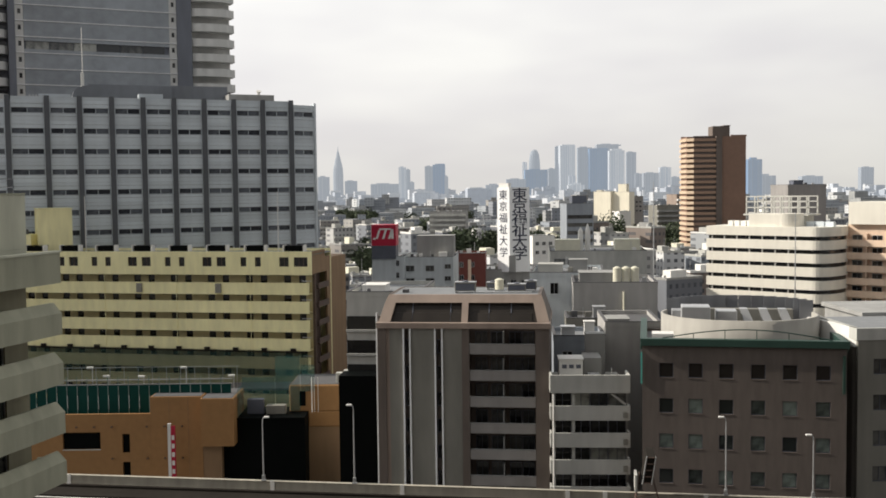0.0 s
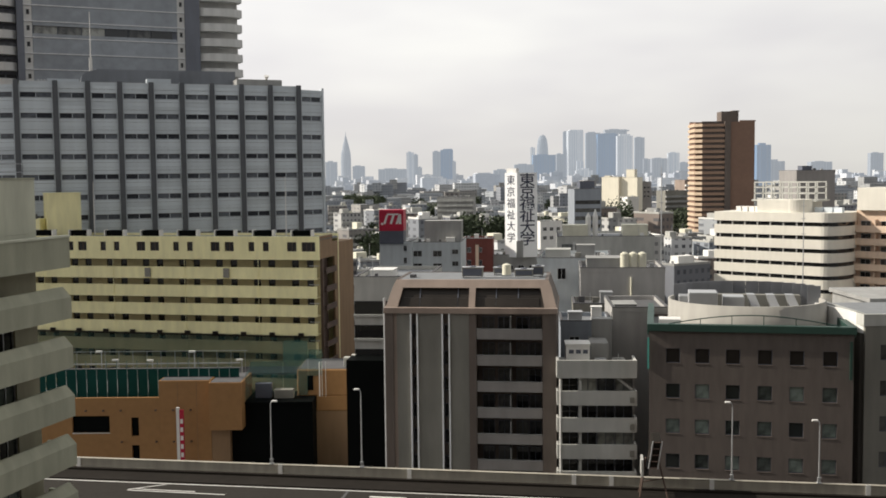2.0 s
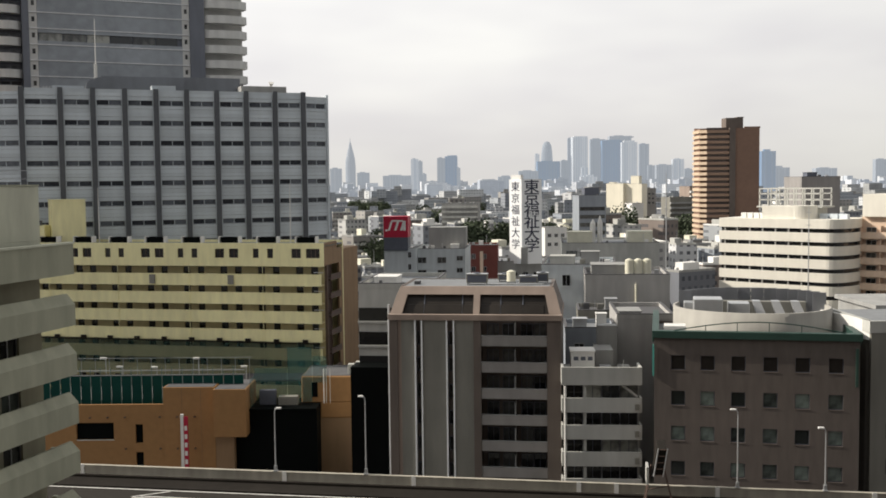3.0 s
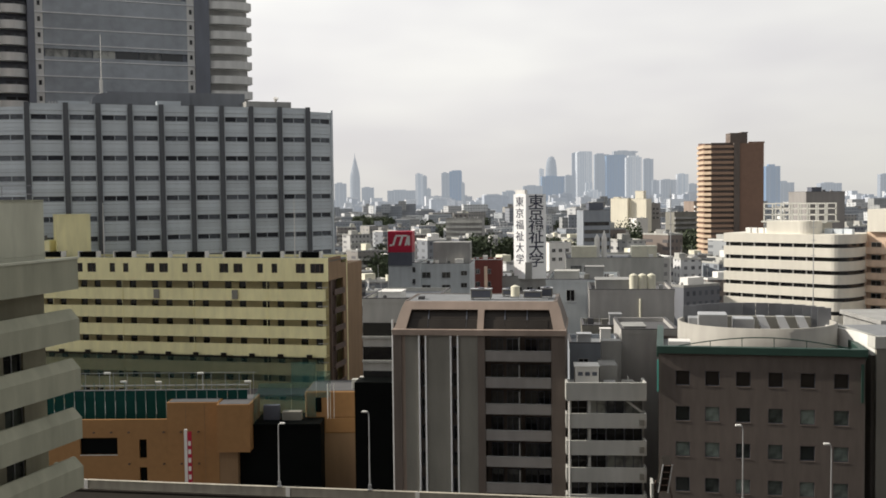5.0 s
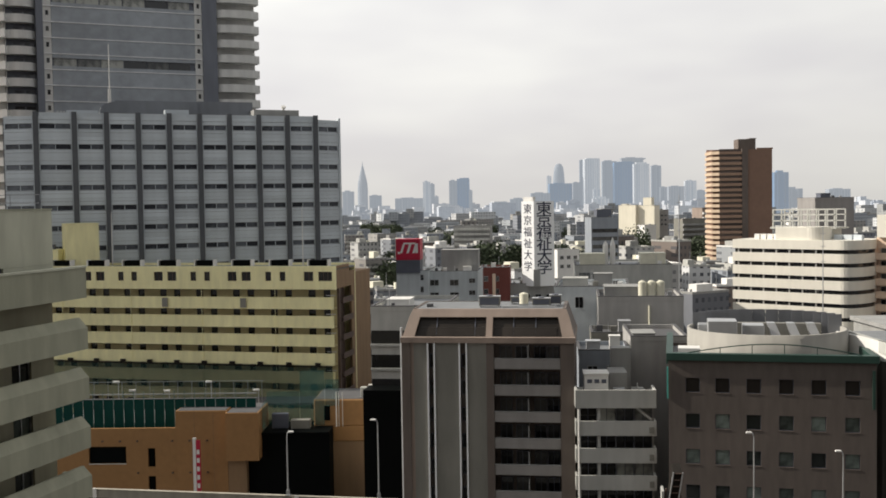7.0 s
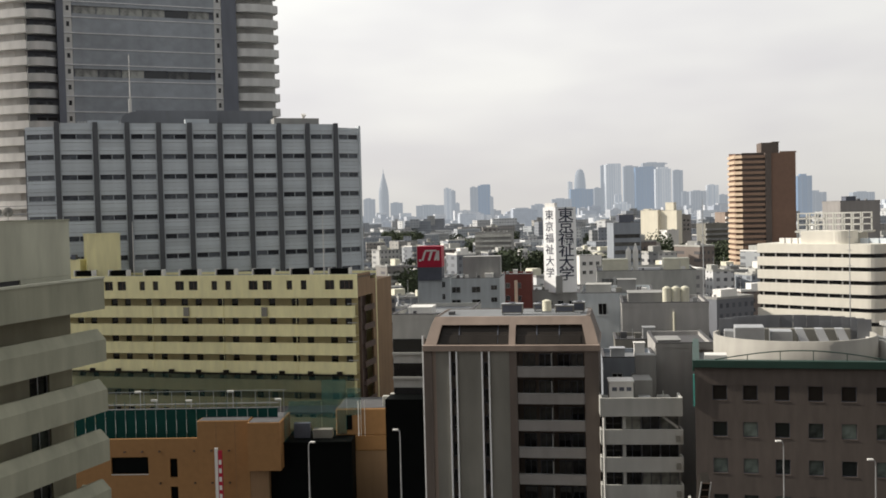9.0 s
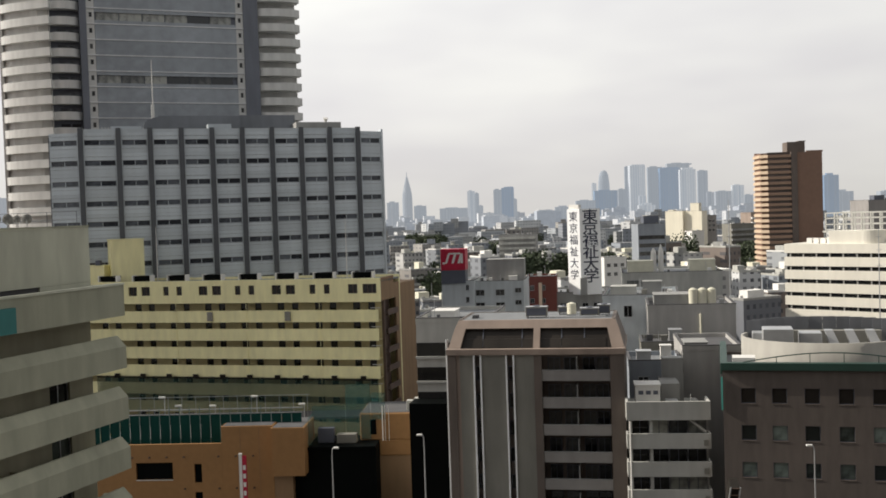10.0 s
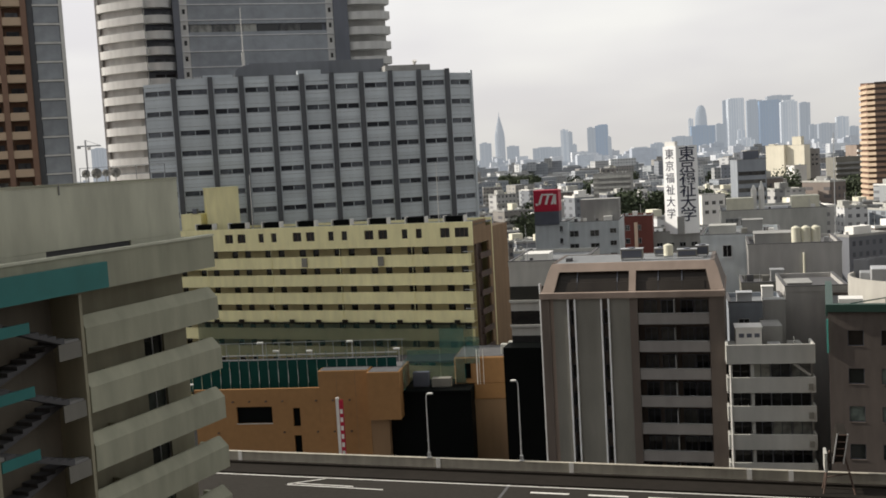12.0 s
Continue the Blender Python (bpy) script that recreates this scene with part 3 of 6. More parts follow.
# ---- yellow slab block ----
def yellow_block():
    a = radians(-12)
    W = 60.0
    o = thing("apartment_building", -19.66 - W * math.cos(a), 154 - W * math.sin(a), 0, -12, "yellow tiled slab block with open galleries and tan end wall", "building")
    pairs = [W - 5.0 - i * 6.15 for i in range(9)]
    top = []
    for i, x in enumerate(pairs):
        w = 1.5 if i % 2 == 0 else 0.95
        top += [(x, x + w, 30.75, 32.15), (x + 2.3, x + 2.3 + w, 30.75, 32.15)]
    top = [(W - 1.3, W - 0.55, 30.75, 32.15)] + top
    part("top_wall", holed(W, 29.5, 33.0, top, 0.4), YELLOW, o)
    for xa, xb, za, zb in top:
        window(o, xa, za, xb - xa, zb - za, RUSTSHADE, GLASSDEEP, 0.0, 1 if xb - xa > 1 else 0, 0.2)
    rec = []
    for k in range(11):
        z0 = 26.6 - k * 2.8 + 0.15
        for x in pairs:
            rec += [(x + 0.1, x + 1.25, z0 + 0.9, z0 + 2.58), (x + 2.5, x + 3.6, z0 + 0.9, z0 + 2.58)]
    rec = [h for h in rec if h[2] > 0.3]
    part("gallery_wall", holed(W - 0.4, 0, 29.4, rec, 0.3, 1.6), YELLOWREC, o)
    for xa, xb, za, zb in rec:
        if za > 9:
            window(o, xa, za, xb - xa, zb - za, ROOFDARK, GLASSDEEP, 1.6, 0, 0.15)
    for k in range(10):
        z = 28.25 - k * 2.8
        b = part("gallery_parapet", B((0, W - 0.4, 0, 0.18, z - 1.72, z)), YELLOW, o)
        part("coping", B((0, W - 0.4, -0.03, 0.22, z + 0.001, z + 0.08)), YELLOW, b)
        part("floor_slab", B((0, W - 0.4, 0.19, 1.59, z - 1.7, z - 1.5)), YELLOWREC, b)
        part("gallery_rail", rod(bmesh.new(), (W - 1.6, 0.1, z + 0.35), (W - 0.1, 0.1, z + 0.35), 0.05), STEEL, b)
        if k == 0:
            for x in (W - 15.2, W - 28.2):
                part("meter_box", B((x, x + 0.9, -0.25, -0.04, z - 1.5, z - 0.1)), GREYPANEL, b, "grey box on the parapet")
        if k == 3:
            part("cable_duct", B((W - 48, W - 0.6, -0.42, -0.28, z - 1.95, z - 1.75)), NEARBLACK, b, "dark hem of the hung netting")
            for i in range(10):
                part("net_bracket", B((W - 3.3 - i * 4.6, W - 2.5 - i * 4.6, -0.5, -0.2, z - 1.76, z - 1.3)), NEARBLACK, b)
    for i in range(4):
        part("drain_pipe", rod(bmesh.new(), (W - 12.0 * i - 9.6, -0.1, 10), (W - 12.0 * i - 9.6, -0.1, 29.6), 0.035), YELLOW, o)
    for i in range(8):
        x = W - 2.9 - i * 6.15
        part("roof_vent", B((x - 1.3, x + 1.3, 0.6, 2.2, 33.0, 33.75), (x - 1.4, x + 1.4, 0.5, 2.3, 33.75, 33.85)), BLACK, o, "dark louvred roof vent")
        for ux in (x - 1.7, x + 1.5):
            part("roof_upstand", B((ux, ux + 0.2, 0.5, 1.6, 33.0, 33.95)), WHITE, o)
    part("roof", B((0, W, 0.41, 9, 32.4, 32.6)), ROOF, o)
    part("end_wall", B((W - 0.4, W, 0.41, 6.4, 29.6, 33.0)), TAN, o)
    # pier, back wall and balconies of the end recess: shade in the colour
    part("end_pier", B((W - 0.4, W, 1.6, 2.2, 0, 29.59)), RUSTSHADE, o)
    part("rear_wall", B((0, W, 9.01, 9.4, 0, 33), (0, 0.4, 0.41, 9, 0, 32.39)), YELLOW, o)
    # tan end part with stacked escape balconies
    part("stair_tower", B((W - 6, W - 0.02, 9.41, 17.0, 0, 31.6), (W - 0.35, W - 0.02, 6.41, 9.4, 29.6, 31.9), (W - 0.35, W - 0.02, 7.4, 9.4, 0, 29.59)), TAN, o, "tan tiled end stair tower")
    part("balcony_back", B((W - 1.4, W - 1.2, 2.21, 7.39, 0, 29.59)), RUSTSHADE, o)
    for k in range(10):
        z = 28.6 - k * 2.8
        part("end_balcony", B((W - 1.19, W + 0.3, 2.4, 7.3, z - 1.35, z - 1.2), (W + 0.22, W + 0.3, 2.4, 7.3, z - 1.2, z - 0.45)), RUSTSHADE, o, "end balcony darkened for the recess shade")
    tx, ty = W - 45.4, 5.2
    tank = part("roof_tank_house", prism(bmesh.new(), [(tx - 0.4, ty - 3.5), (tx + 3.5, ty - 0.2), (tx + 0.4, ty + 3.5), (tx - 3.5, ty + 0.2)], 32.6, 39.6), YELLOW, o, "pale yellow rooftop plant house")
    part("coping", prism(bmesh.new(), [(tx - 0.4, ty - 3.6), (tx + 3.6, ty - 0.2), (tx + 0.4, ty + 3.6), (tx - 3.6, ty + 0.2)], 39.601, 39.72), YELLOW, tank)
    part("low_plant_house", B((W - 51.4, W - 47.6, 2.2, 4.6, 32.6, 35.6)), YELLOW, o)
    part("hatch", B((W - 49.0, W - 48.2, 2.0, 2.6, 35.61, 36.4)), SIGNGREY, o)
    for x, h in ((W - 6.2, 41.9), (W - 38.4, 41.5)):
        part("mast", rod(bmesh.new(), (x, 3, 32.6), (x, 3, h), 0.09, 6, 0.04), WHITE, o, "thin white rooftop mast")
    part("netting", B((W - 48, W - 0.6, -0.36, -0.34, 12.6, 18.0)), NETDARK, o, "sheer dark green netting over the lower galleries")
    return o


yellow_block()


# ---- orange tiled shopping podium ----
TEALRAIL = surface("grey_green_rail", (0.12, 0.21, 0.19), 0.6)


def podium():
    o = thing("shopping_building", -56.0, 135.0, 0, 0, "orange-brown tiled low building with black glass and a teal roof screen", "building")
    part("front_wall", holed(17.35, 0, 13.15, [(5.8, 10.75, 8.5, 10.75), (13.6, 14.6, 8.0, 10.5), (13.6, 14.6, 4.4, 6.8)], 0.4), ORANGE, o)
    part("sign_recess", B((5.6, 10.95, 0.35, 0.55, 8.3, 10.95), (13.4, 14.8, 0.35, 0.5, 4.2, 10.7)), BLACK, o)
    part("window_ledge", B((5.8, 10.75, -0.08, 0.2, 8.42, 8.5)), WHITE, o)
    part("raised_block", B((17.36, 24.15, -0.02, 8, 0, 15.33)), ORANGE, o)
    for i in range(9):
        for z_ in (11.4, 7.2):
            if not (5 < 3.0 + i * 2.3 < 11 and z_ < 11) and not 13 < 3.0 + i * 2.3 < 15:
                part("wall_lamp", B((3.0 + i * 2.3, 3.22 + i * 2.3, -0.35, -0.03, z_, z_ + 0.16)), RUSTSHADE, o)
    for x_ in (19.8, 22.3):
        part("facade_joint", B((x_, x_ + 0.05, -0.035, -0.021, 0.2, 15.2)), TAN, o)
    part("projecting_block", B((24.16, 28.45, -1.0, 6, 8.95, 15.2)), ORANGE, o)
    part("under_wall", B((24.16, 26.6, 0.02, 6, 0, 8.94)), TAN, o)
    part("black_front", B((26.61, 37.4, 1.2, 8, 0, 11.9)), BLACK, o)
    part("black_roof", B((28.46, 37.4, 0.9, 8, 11.91, 12.2)), BLACK, o)
    # right-hand block with its raised flank
    part("corner_block", B((34.9, 49.0, 4.6, 13, 12.21, 15.8), (37.41, 49.0, 4.6, 13, 10.1, 12.2)), ORANGE, o, bevel=0.12)
    part("corner_base", B((37.41, 48.8, 4.8, 13, 0, 10.09)), TAN, o)
    part("corner_roof", B((35.1, 48.8, 4.85, 12.8, 15.81, 15.86)), ROOFDARK, o)
    part("block_roof", B((17.55, 23.95, 0.25, 7.8, 15.34, 15.38)), ROOFDARK, o)
    part("block_roof", B((24.35, 28.25, -0.75, 5.8, 15.21, 15.25)), ROOFDARK, o)
    for z_ in (5.4, 8.6):
        part("slit_window", B((43.2, 43.8, 4.72, 4.79, z_, z_ + 1.8)), BLACK, o)
    part("corner_door", B((36.3, 37.1, 4.5, 4.59, 13.0, 15.0)), BLACK, o)
    part("handrail", rod(bmesh.new(), (38.0, 4.2, 12.2), (38.0, 4.2, 16.9), 0.06), WHITE, o)
    part("ladder", B((38.3, 38.36, 4.2, 4.28, 12.2, 16.9), (38.8, 38.86, 4.2, 4.28, 12.2, 16.9)), WHITE, o)
    for x, y, h in ((41.6, 6.4, 1.3), (42.7, 6.0, 1.7), (43.8, 6.6, 1.5)):
        part("air_unit", B((x - 0.5, x + 0.4, y - 0.4, y + 0.5, 15.87, 15.87 + h)), PALE, o, "grey rooftop air unit", bevel=0.04)
    part("terrace", B((0, 26, 3.6, 18, 12.4, 13.1)), ROOF, o)
    # teal screen of posts and panels
    part("screen_rail", B((-4, 27.6, 2.6, 2.72, 17.1, 17.24), (-4, 27.6, 2.6, 2.72, 16.5, 16.58)), STEEL, o)
    for i in range(24):
        x = -4 + i * 1.37
        if x < 27:
            part("screen_panel", B((x + 0.06, x + 1.31, 2.66, 2.7, 12.4, 16.5)), TEALFENCE, o)
            part("screen_post", B((x - 0.035, x + 0.035, 2.55, 2.62, 12.4, 17.6)), TEALRAIL, o)
    part("upper_rail", B((-4, 27.6, 8.0, 8.06, 17.9, 17.96)), STEEL, o)
    for i in range(17):
        part("rail_post", B((-4 + i * 1.95, -3.95 + i * 1.95, 8.0, 8.05, 13.1, 17.9)), STEEL, o)
    part("upper_deck", B((-8, 38, 13.1, 18.2, 13.5, 13.8)), ROOFDARK, o)
    # translucent green netting over the roof corner
    for x0, x1, z0, z1 in ((28.6, 33.0, 12.4, 17.0), (33.1, 36.4, 12.4, 19.8), (36.5, 38.4, 15.0, 18.6)):
        n = part("netting", B((x0, x1, 4.35, 4.38, z0, z1)), NET, o, "sheer teal netting")
    part("netting", B((28.6, 28.63, 0.95, 4.34, 12.3, 16.0)), NET, o, "sheer teal netting")
    part("roof_unit", B((29.4, 31.6, 3.4, 4.3, 12.2, 14.2)), SIGNGREY, o, "grey plant unit", bevel=0.05)
    part("roof_unit", B((32.0, 34.6, 3.0, 4.3, 12.2, 13.4)), GREYPANEL, o, "grey plant unit", bevel=0.05)
    return o


podium()

for x, z in ((-48.2, 18.1), (-46.0, 16.9), (-35.4, 18.0), (-41.2, 16.8), (-28.9, 16.8)):
    ob = thing("terrace_lamp", x, 141.4, 13.1, 0, "small white floodlight on a terrace pole", "lamp", "terrace lamps")
    part("pole", rod(bmesh.new(), (0, 0, 0), (0, 0, z - 13.1), 0.06), STEEL, ob)
    part("lamp_head", B((-0.75, 0.12, -0.15, 0.15, z - 13.1, z - 12.85)), WHITE, ob, bevel=0.03)

ob = thing("banner_sign", -35.3, 132.6, 0, 0, "tall red and white vertical sign with unreadable letters", "sign")
part("sign_post", B((-0.5, -0.1, 0, 0.3, 0, 12.3)), WHITE, ob)
part("sign_face", B((-0.09, 0.45, 0.02, 0.28, 2.0, 12.0)), RED, ob)
for i in range(7):
    part("letter_bar", B((0.0, 0.36, 0.0, 0.019, 3.6 + i * 1.1, 4.2 + i * 1.1)), WHITE, ob)
part("foot", B((-0.7, 0.6, -0.1, 0.4, 0, 0.3)), CONCRETE, ob)


# ---- silver office block ----
def silver_office():
    a = radians(22)
    W, N, TOP, ST = 46.2, 9, 58.1, 3.4
    o = thing("office_building", -22.9 - 4.2 - W * math.cos(a), 188.5 - W * math.sin(a), 0, 22, "silver-grey panelled office block with dark vertical fins", "building")
    bay = W / N
    core = bmesh.new()
    prism(core, [(-0.9, 0.5), (W, 0.5), (W + 4.7, 2.5), (W + 4.7, 22), (-6, 22), (-6.0, 3.0)], 0, TOP - 1.2)
    part("core", core, SILVERFIN, o, "dark wall behind the panels")
    part("roof_slab", B((-2, W + 2, 4, 21, TOP - 1.19, TOP - 0.9)), ROOF, o)

    def face(m, width):
        """Panels, windows and ledges of one bay wide strip at the local pose m."""
        up = mesh_of(B((0.42, width - 0.42, 0, 0.28, 0, 0.62), (0.42, width - 0.42, -0.05, 0.28, 0.66, 1.22)), "panel", SILVER)
        lo = mesh_of(B((0.42, width - 0.42, 0, 0.28, 0, 0.72), (0.42, width - 0.42, -0.04, 0.28, 0.76, 1.22)), "panel", SILVER)
        wf = mesh_of(B((0.42, width - 0.42, 0.16, 0.24, 0, 0.06), (0.42, 0.6, 0.02, 0.28, 0.06, 0.84), (width - 0.6, width - 0.42, 0.02, 0.28, 0.06, 0.84), (width / 2 - 0.04, width / 2 + 0.04, 0.12, 0.24, 0.06, 0.84)), "window", SILVER)
        pn = [mesh_of(B((x0, x1, 0.2, 0.23, 0.07, 0.83)), "pane", GLASSBLUE) for x0, x1 in ((0.61, width / 2 - 0.05), (width / 2 + 0.05, width - 0.61))]
        for k in range(17):
            z = TOP - 2.75 - k * ST
            if z < 6:
                break
            for me, name, dz in ((up, "panel", 0.88), (lo, "panel", -1.28)):
                ob = new(name, me)
                ob.parent = o
                ob.matrix_basis = m @ Matrix.Translation((0, 0, z + dz))
            ob = new("window", wf)
            ob.parent = o
            ob.matrix_basis = m @ Matrix.Translation((0, 0, z))
            if z > 25:
                for half in pn:
                    again("pane", half, ob, 0, 0, 0)

    face(pose(-0.9, 0.2, 0), bay + 0.9)
    for i in range(1, N):
        face(pose(i * bay, 0.2, 0), bay)
    face(pose(W + 0.1, 0.2, 0, 0, 0, 21), 5.3)
    face(pose(-6.2, 2.7, 0, 0, 0, -25), 5.8)
    for i in range(N + 1):
        x = i * bay if i else -0.9
        part("fin", B((x - 0.4, x + 0.4, -0.15, 0.5, 0, TOP + 0.1)), SILVERFIN, o)
    part("fin", B((W + 4.72, W + 5.1, 1.9, 4.5, 0, TOP - 0.2)), SILVER, o)
    part("parapet", B((-0.4, W + 0.4, 0.25, 0.6, TOP - 1.15, TOP - 0.05)), SILVER, o)
    # roof plant
    part("plant_room", B((12, 26, 5, 14, TOP - 0.9, TOP + 2.6), (26.1, 36, 6, 14, TOP - 0.9, TOP + 2.8)), PLANTGREY, o, "dark slate rooftop plant room")
    bm = bmesh.new()
    prism(bm, [(9.6, 0.0), (17.4, 0.0), (17.2, 1.8)] + [(12.6 + 3.1 * math.cos(radians(q)), 1.8 + 1.5 * math.sin(radians(q))) for q in range(20, 181, 20)] + [(9.4, 1.6)], 4.5, 7.5)
    bmesh.ops.transform(bm, matrix=Matrix.Translation((0, 12.0, TOP - 0.9)) @ Matrix.Rotation(math.pi / 2, 4, "X"), verts=bm.verts)
    part("plant_hood", bm, PLANTGREY, o, "curved dark plant hood")
    part("roof_box", B((35.4, 43.5, 1.5, 7, TOP - 0.9, TOP + 1.1)), CONCRETE, o)
    part("roof_box", B((20.0, 24, 1.2, 3.5, TOP - 0.9, TOP + 0.8)), SILVER, o)
    part("roof_box", B((4, 9, 1.5, 4, TOP - 0.9, TOP + 0.5)), SILVER, o)
    part("mast", rod(bmesh.new(), (11.2, 5, TOP - 0.9), (11.2, 5, TOP + 12.2), 0.13, 6, 0.05), WHITE, o, "slim white roof mast")
    part("mast_base", B((10.9, 11.4, 4.7, 5.2, TOP - 0.9, TOP + 4.5)), WHITE, o)
    part("dish", rod(bmesh.new(), (41, 3, TOP + 1.1), (41, 2.6, TOP + 1.9), 0.1, 8, 0.5), WHITE, o)
    for i in range(5):
        part("roof_pipe", rod(bmesh.new(), (2.6 + i * 0.5, 1.6, TOP - 0.9), (2.6 + i * 0.5, 1.6, TOP + 0.35), 0.12), STEEL, o)
    return o


silver_office()


# ---- apartment tower behind it ----
def glass_tower():
    a = radians(26)
    W, ST, N = 34.0, 3.2, 29
    o = thing("apartment_tower", -55.4 - W * math.cos(a), 225 - W * math.sin(a), 0, 26, "tall grey apartment tower with a blue-grey glass front and stacked balconies", "building")
    H = N * ST
    part("core", B((-6.2, W + 11, 3.0, 30, 0, H)), TOWERDARK, o)
    part("balcony_core", prism(bmesh.new(), [(-15.0, 10.2), (-13.4, 7.6), (-8.2, 3.0), (-6.21, 2.6), (-6.21, 30), (-15.0, 30)], 0, H), TOWERGREY, o)
    part("balcony_core", B((W + 2.0, W + 11, 2.5, 2.99, 0, H)), TOWERGREY, o)
    part("roof", B((-13.6, W + 11.2, 2.8, 30.2, H + 0.01, H + 0.6)), ROOF, o)
    part("glass_back", B((1.01, W - 1.01, 0.6, 2.99, 0, H)), TOWERDARK, o)
    part("edge_pier", B((-0.3, 1.0, -0.2, 2.99, 0, H)), TOWERSLATE, o)
    part("edge_pier", B((W - 1.0, W + 2.15, -0.2, 2.99, 0, H)), TOWERSLATE, o)
    pan = mesh_of(B((2.6, W - 2.6, 0.0, 0.55, 0.12, ST - 0.12)), "glass_panel", TOWERGLASS)
    led = mesh_of(B((1.01, W - 1.01, -0.14, 0.58, -0.09, 0.09)), "ledge", WHITELINE)
    end = mesh_of(B((0, 1.55, 0.1, 0.55, 0.12, 1.3), (0, 0.5, 0.1, 0.55, 1.31, ST - 0.12), (1.1, 1.55, 0.1, 0.55, 1.31, ST - 0.12), (0.5, 1.1, 0.1, 0.55, 2.3, ST - 0.12)), "end_panel", TOWERGREY)
    slot = mesh_of(B((0.5, 1.1, 0.4, 0.5, 1.31, 2.3)), "pane", GLASS)
    band = mesh_of(B((0, 4.4, 0.35, 0.5, 0.75, 2.35)), "pane", GLASSPALE)
    bandf = mesh_of(B((2.6, W - 2.6, 0.0, 0.55, 0.12, 0.74), (2.6, W - 2.6, 0.0, 0.55, 2.36, ST - 0.12)), "band_frame", TOWERGLASS)
    for k in range(14, N):
        z = k * ST
        again("ledge", led, o, 0, 0, z)
        if k % 4 == 2:
            f = again("band_frame", bandf, o, 0, 0, z)
            for i in range(6):
                again("pane", band, f, 2.9 + i * 4.62, 0, 0)
        else:
            again("glass_panel", pan, o, 0, 0, z)
        for x in (1.02, W - 2.58):
            e = again("end_panel", end, o, x, 0, z)
            again("pane", slot, e, 0, 0, 0)
    # balcony stacks either side, rounded in plan
    for x0, x1, rows, bulge in ((-15.4, -6.2, 9.5, -0.4), (-6.1, -0.4, 0, 1.6), (W + 2.2, W + 11.5, 0, 0.4)):
        n = 10
        out = []
        for i in range(n + 1):
            s = i / n
            if rows:
                out.append((x0 + (x1 - x0) * math.sin(s * math.pi / 2) ** 1.3, bulge + rows * (1 - math.sin(s * math.pi / 2))))
            else:
                out.append((x0 + (x1 - x0) * s, bulge - (1.4 if x1 - x0 > 5 else 0.3) * math.sin(s * math.pi) ** 0.6))
        inner = [(x + (0.16 if rows else 0), y + 0.18) for x, y in out]
        bm = prism(bmesh.new(), out + inner[::-1], -0.35, 1.3)
        par = mesh_of(bm, "balcony_parapet", TOWERGREY)
        bm = prism(bmesh.new(), inner + ([(x1, rows + bulge)] if rows else [(x1, 2.99), (x0, 2.99)]), -0.3, -0.08)
        slab = mesh_of(bm, "balcony_slab", TOWERGREY)
        wn_ = mesh_of(B((0.4, 2.2, 2.9, 2.98, 0, 2.2), (2.5, 4.3, 2.9, 2.98, 0, 2.2)), "balcony_window", GLASSBLUE)
        div = mesh_of(B((x0 + 0.02, x0 + 0.15, 1.3 + bulge * 0.2, 2.98, 0, ST - 0.35)), "divider", TOWERGREY)
        for k in range(13, N):
            b = again("balcony", par, o, 0, 0, k * ST)
            again("slab", slab, b, 0, 0, 0)
            if not rows:
                again("divider", div, b, 0, 0, 0)
            if x1 - x0 > 5 and not rows:
                again("balcony_window", wn_, b, x0 + 1.2, 0, 0)
    part("corner_pier", B((-15.6, -14.9, 9.0, 11, 0, H)), TOWERGREY, o)
    return o


glass_tower()


# ---- brown tower and glass tower far to the side ----
def side_towers():
    o = thing("apartment_tower", -110.4, 155.9, 0, 28, "red-brown tiled tower with recessed balconies", "building")
    part("core", B((0, 19.5, 2.2, 18, 0, 96)), BROWNTOWER, o)
    for i in range(6):
        part("pier", B((i * 3.8, i * 3.8 + 0.9, 0, 2.19, 0, 96)), BROWNTOWER, o)
    par = mesh_of(B((0, 2.88, 0.15, 0.35, -0.2, 1.1), (0, 2.88, 0.36, 2.19, -0.2, 0)), "balcony", TOWERBAL)
    win = mesh_of(B((0.4, 2.4, 2.1, 2.18, 0.1, 2.1)), "balcony_window", GLASSBLUE)
    for k in range(9, 31):
        for i in range(5):
            b = again("balcony", par, o, i * 3.8 + 0.91, 0, k * 3.1)
            again("balcony_window", win, b, 0, 0, 0)
    o2 = thing("apartment_tower", -93.2, 166.0, 0, 28, "blue-grey glass tower with pale floor bands", "building")
    part("core", B((0, 5.0, 0.5, 6, 0, 96)), TOWERDARK, o2)
    pan = mesh_of(B((1.0, 4.9, 0.1, 0.49, 0.25, 2.9)), "glass_panel", TOWERGLASS)
    led = mesh_of(B((0.9, 5.0, 0, 0.49, -0.1, 0.2)), "ledge", TOWERGREY)
    for k in range(9, 31):
        again("glass_panel", pan, o2, 0, 0, k * 3.1)
        again("ledge", led, o2, 0, 0, k * 3.1)
    part("edge_pier", B((5.01, 5.6, 0, 6, 0, 96.2)), TOWERGREY, o2)
    part("dark_strip", B((0, 0.88, 0.0, 0.49, 0, 96.2)), SILVERFIN, o2)


side_towers()


# tower crane far off between the high-rises
ob = thing("tower_crane", -312, 600, 0, 35, "slim pale tower crane above the far houses", "crane")
part("mast", B((-0.5, 0.5, -0.5, 0.5, 0, 66)), STEEL, ob)
part("jib", B((-5, 9, -0.35, 0.35, 62, 62.8)), STEEL, ob)
part("counterweight", B((-5, -3, -0.6, 0.6, 60.9, 61.99)), CONCRETE, ob)
part("cab", B((0.95, 2.8, -0.8, 0.8, 60.0, 61.99)), WHITE, ob)
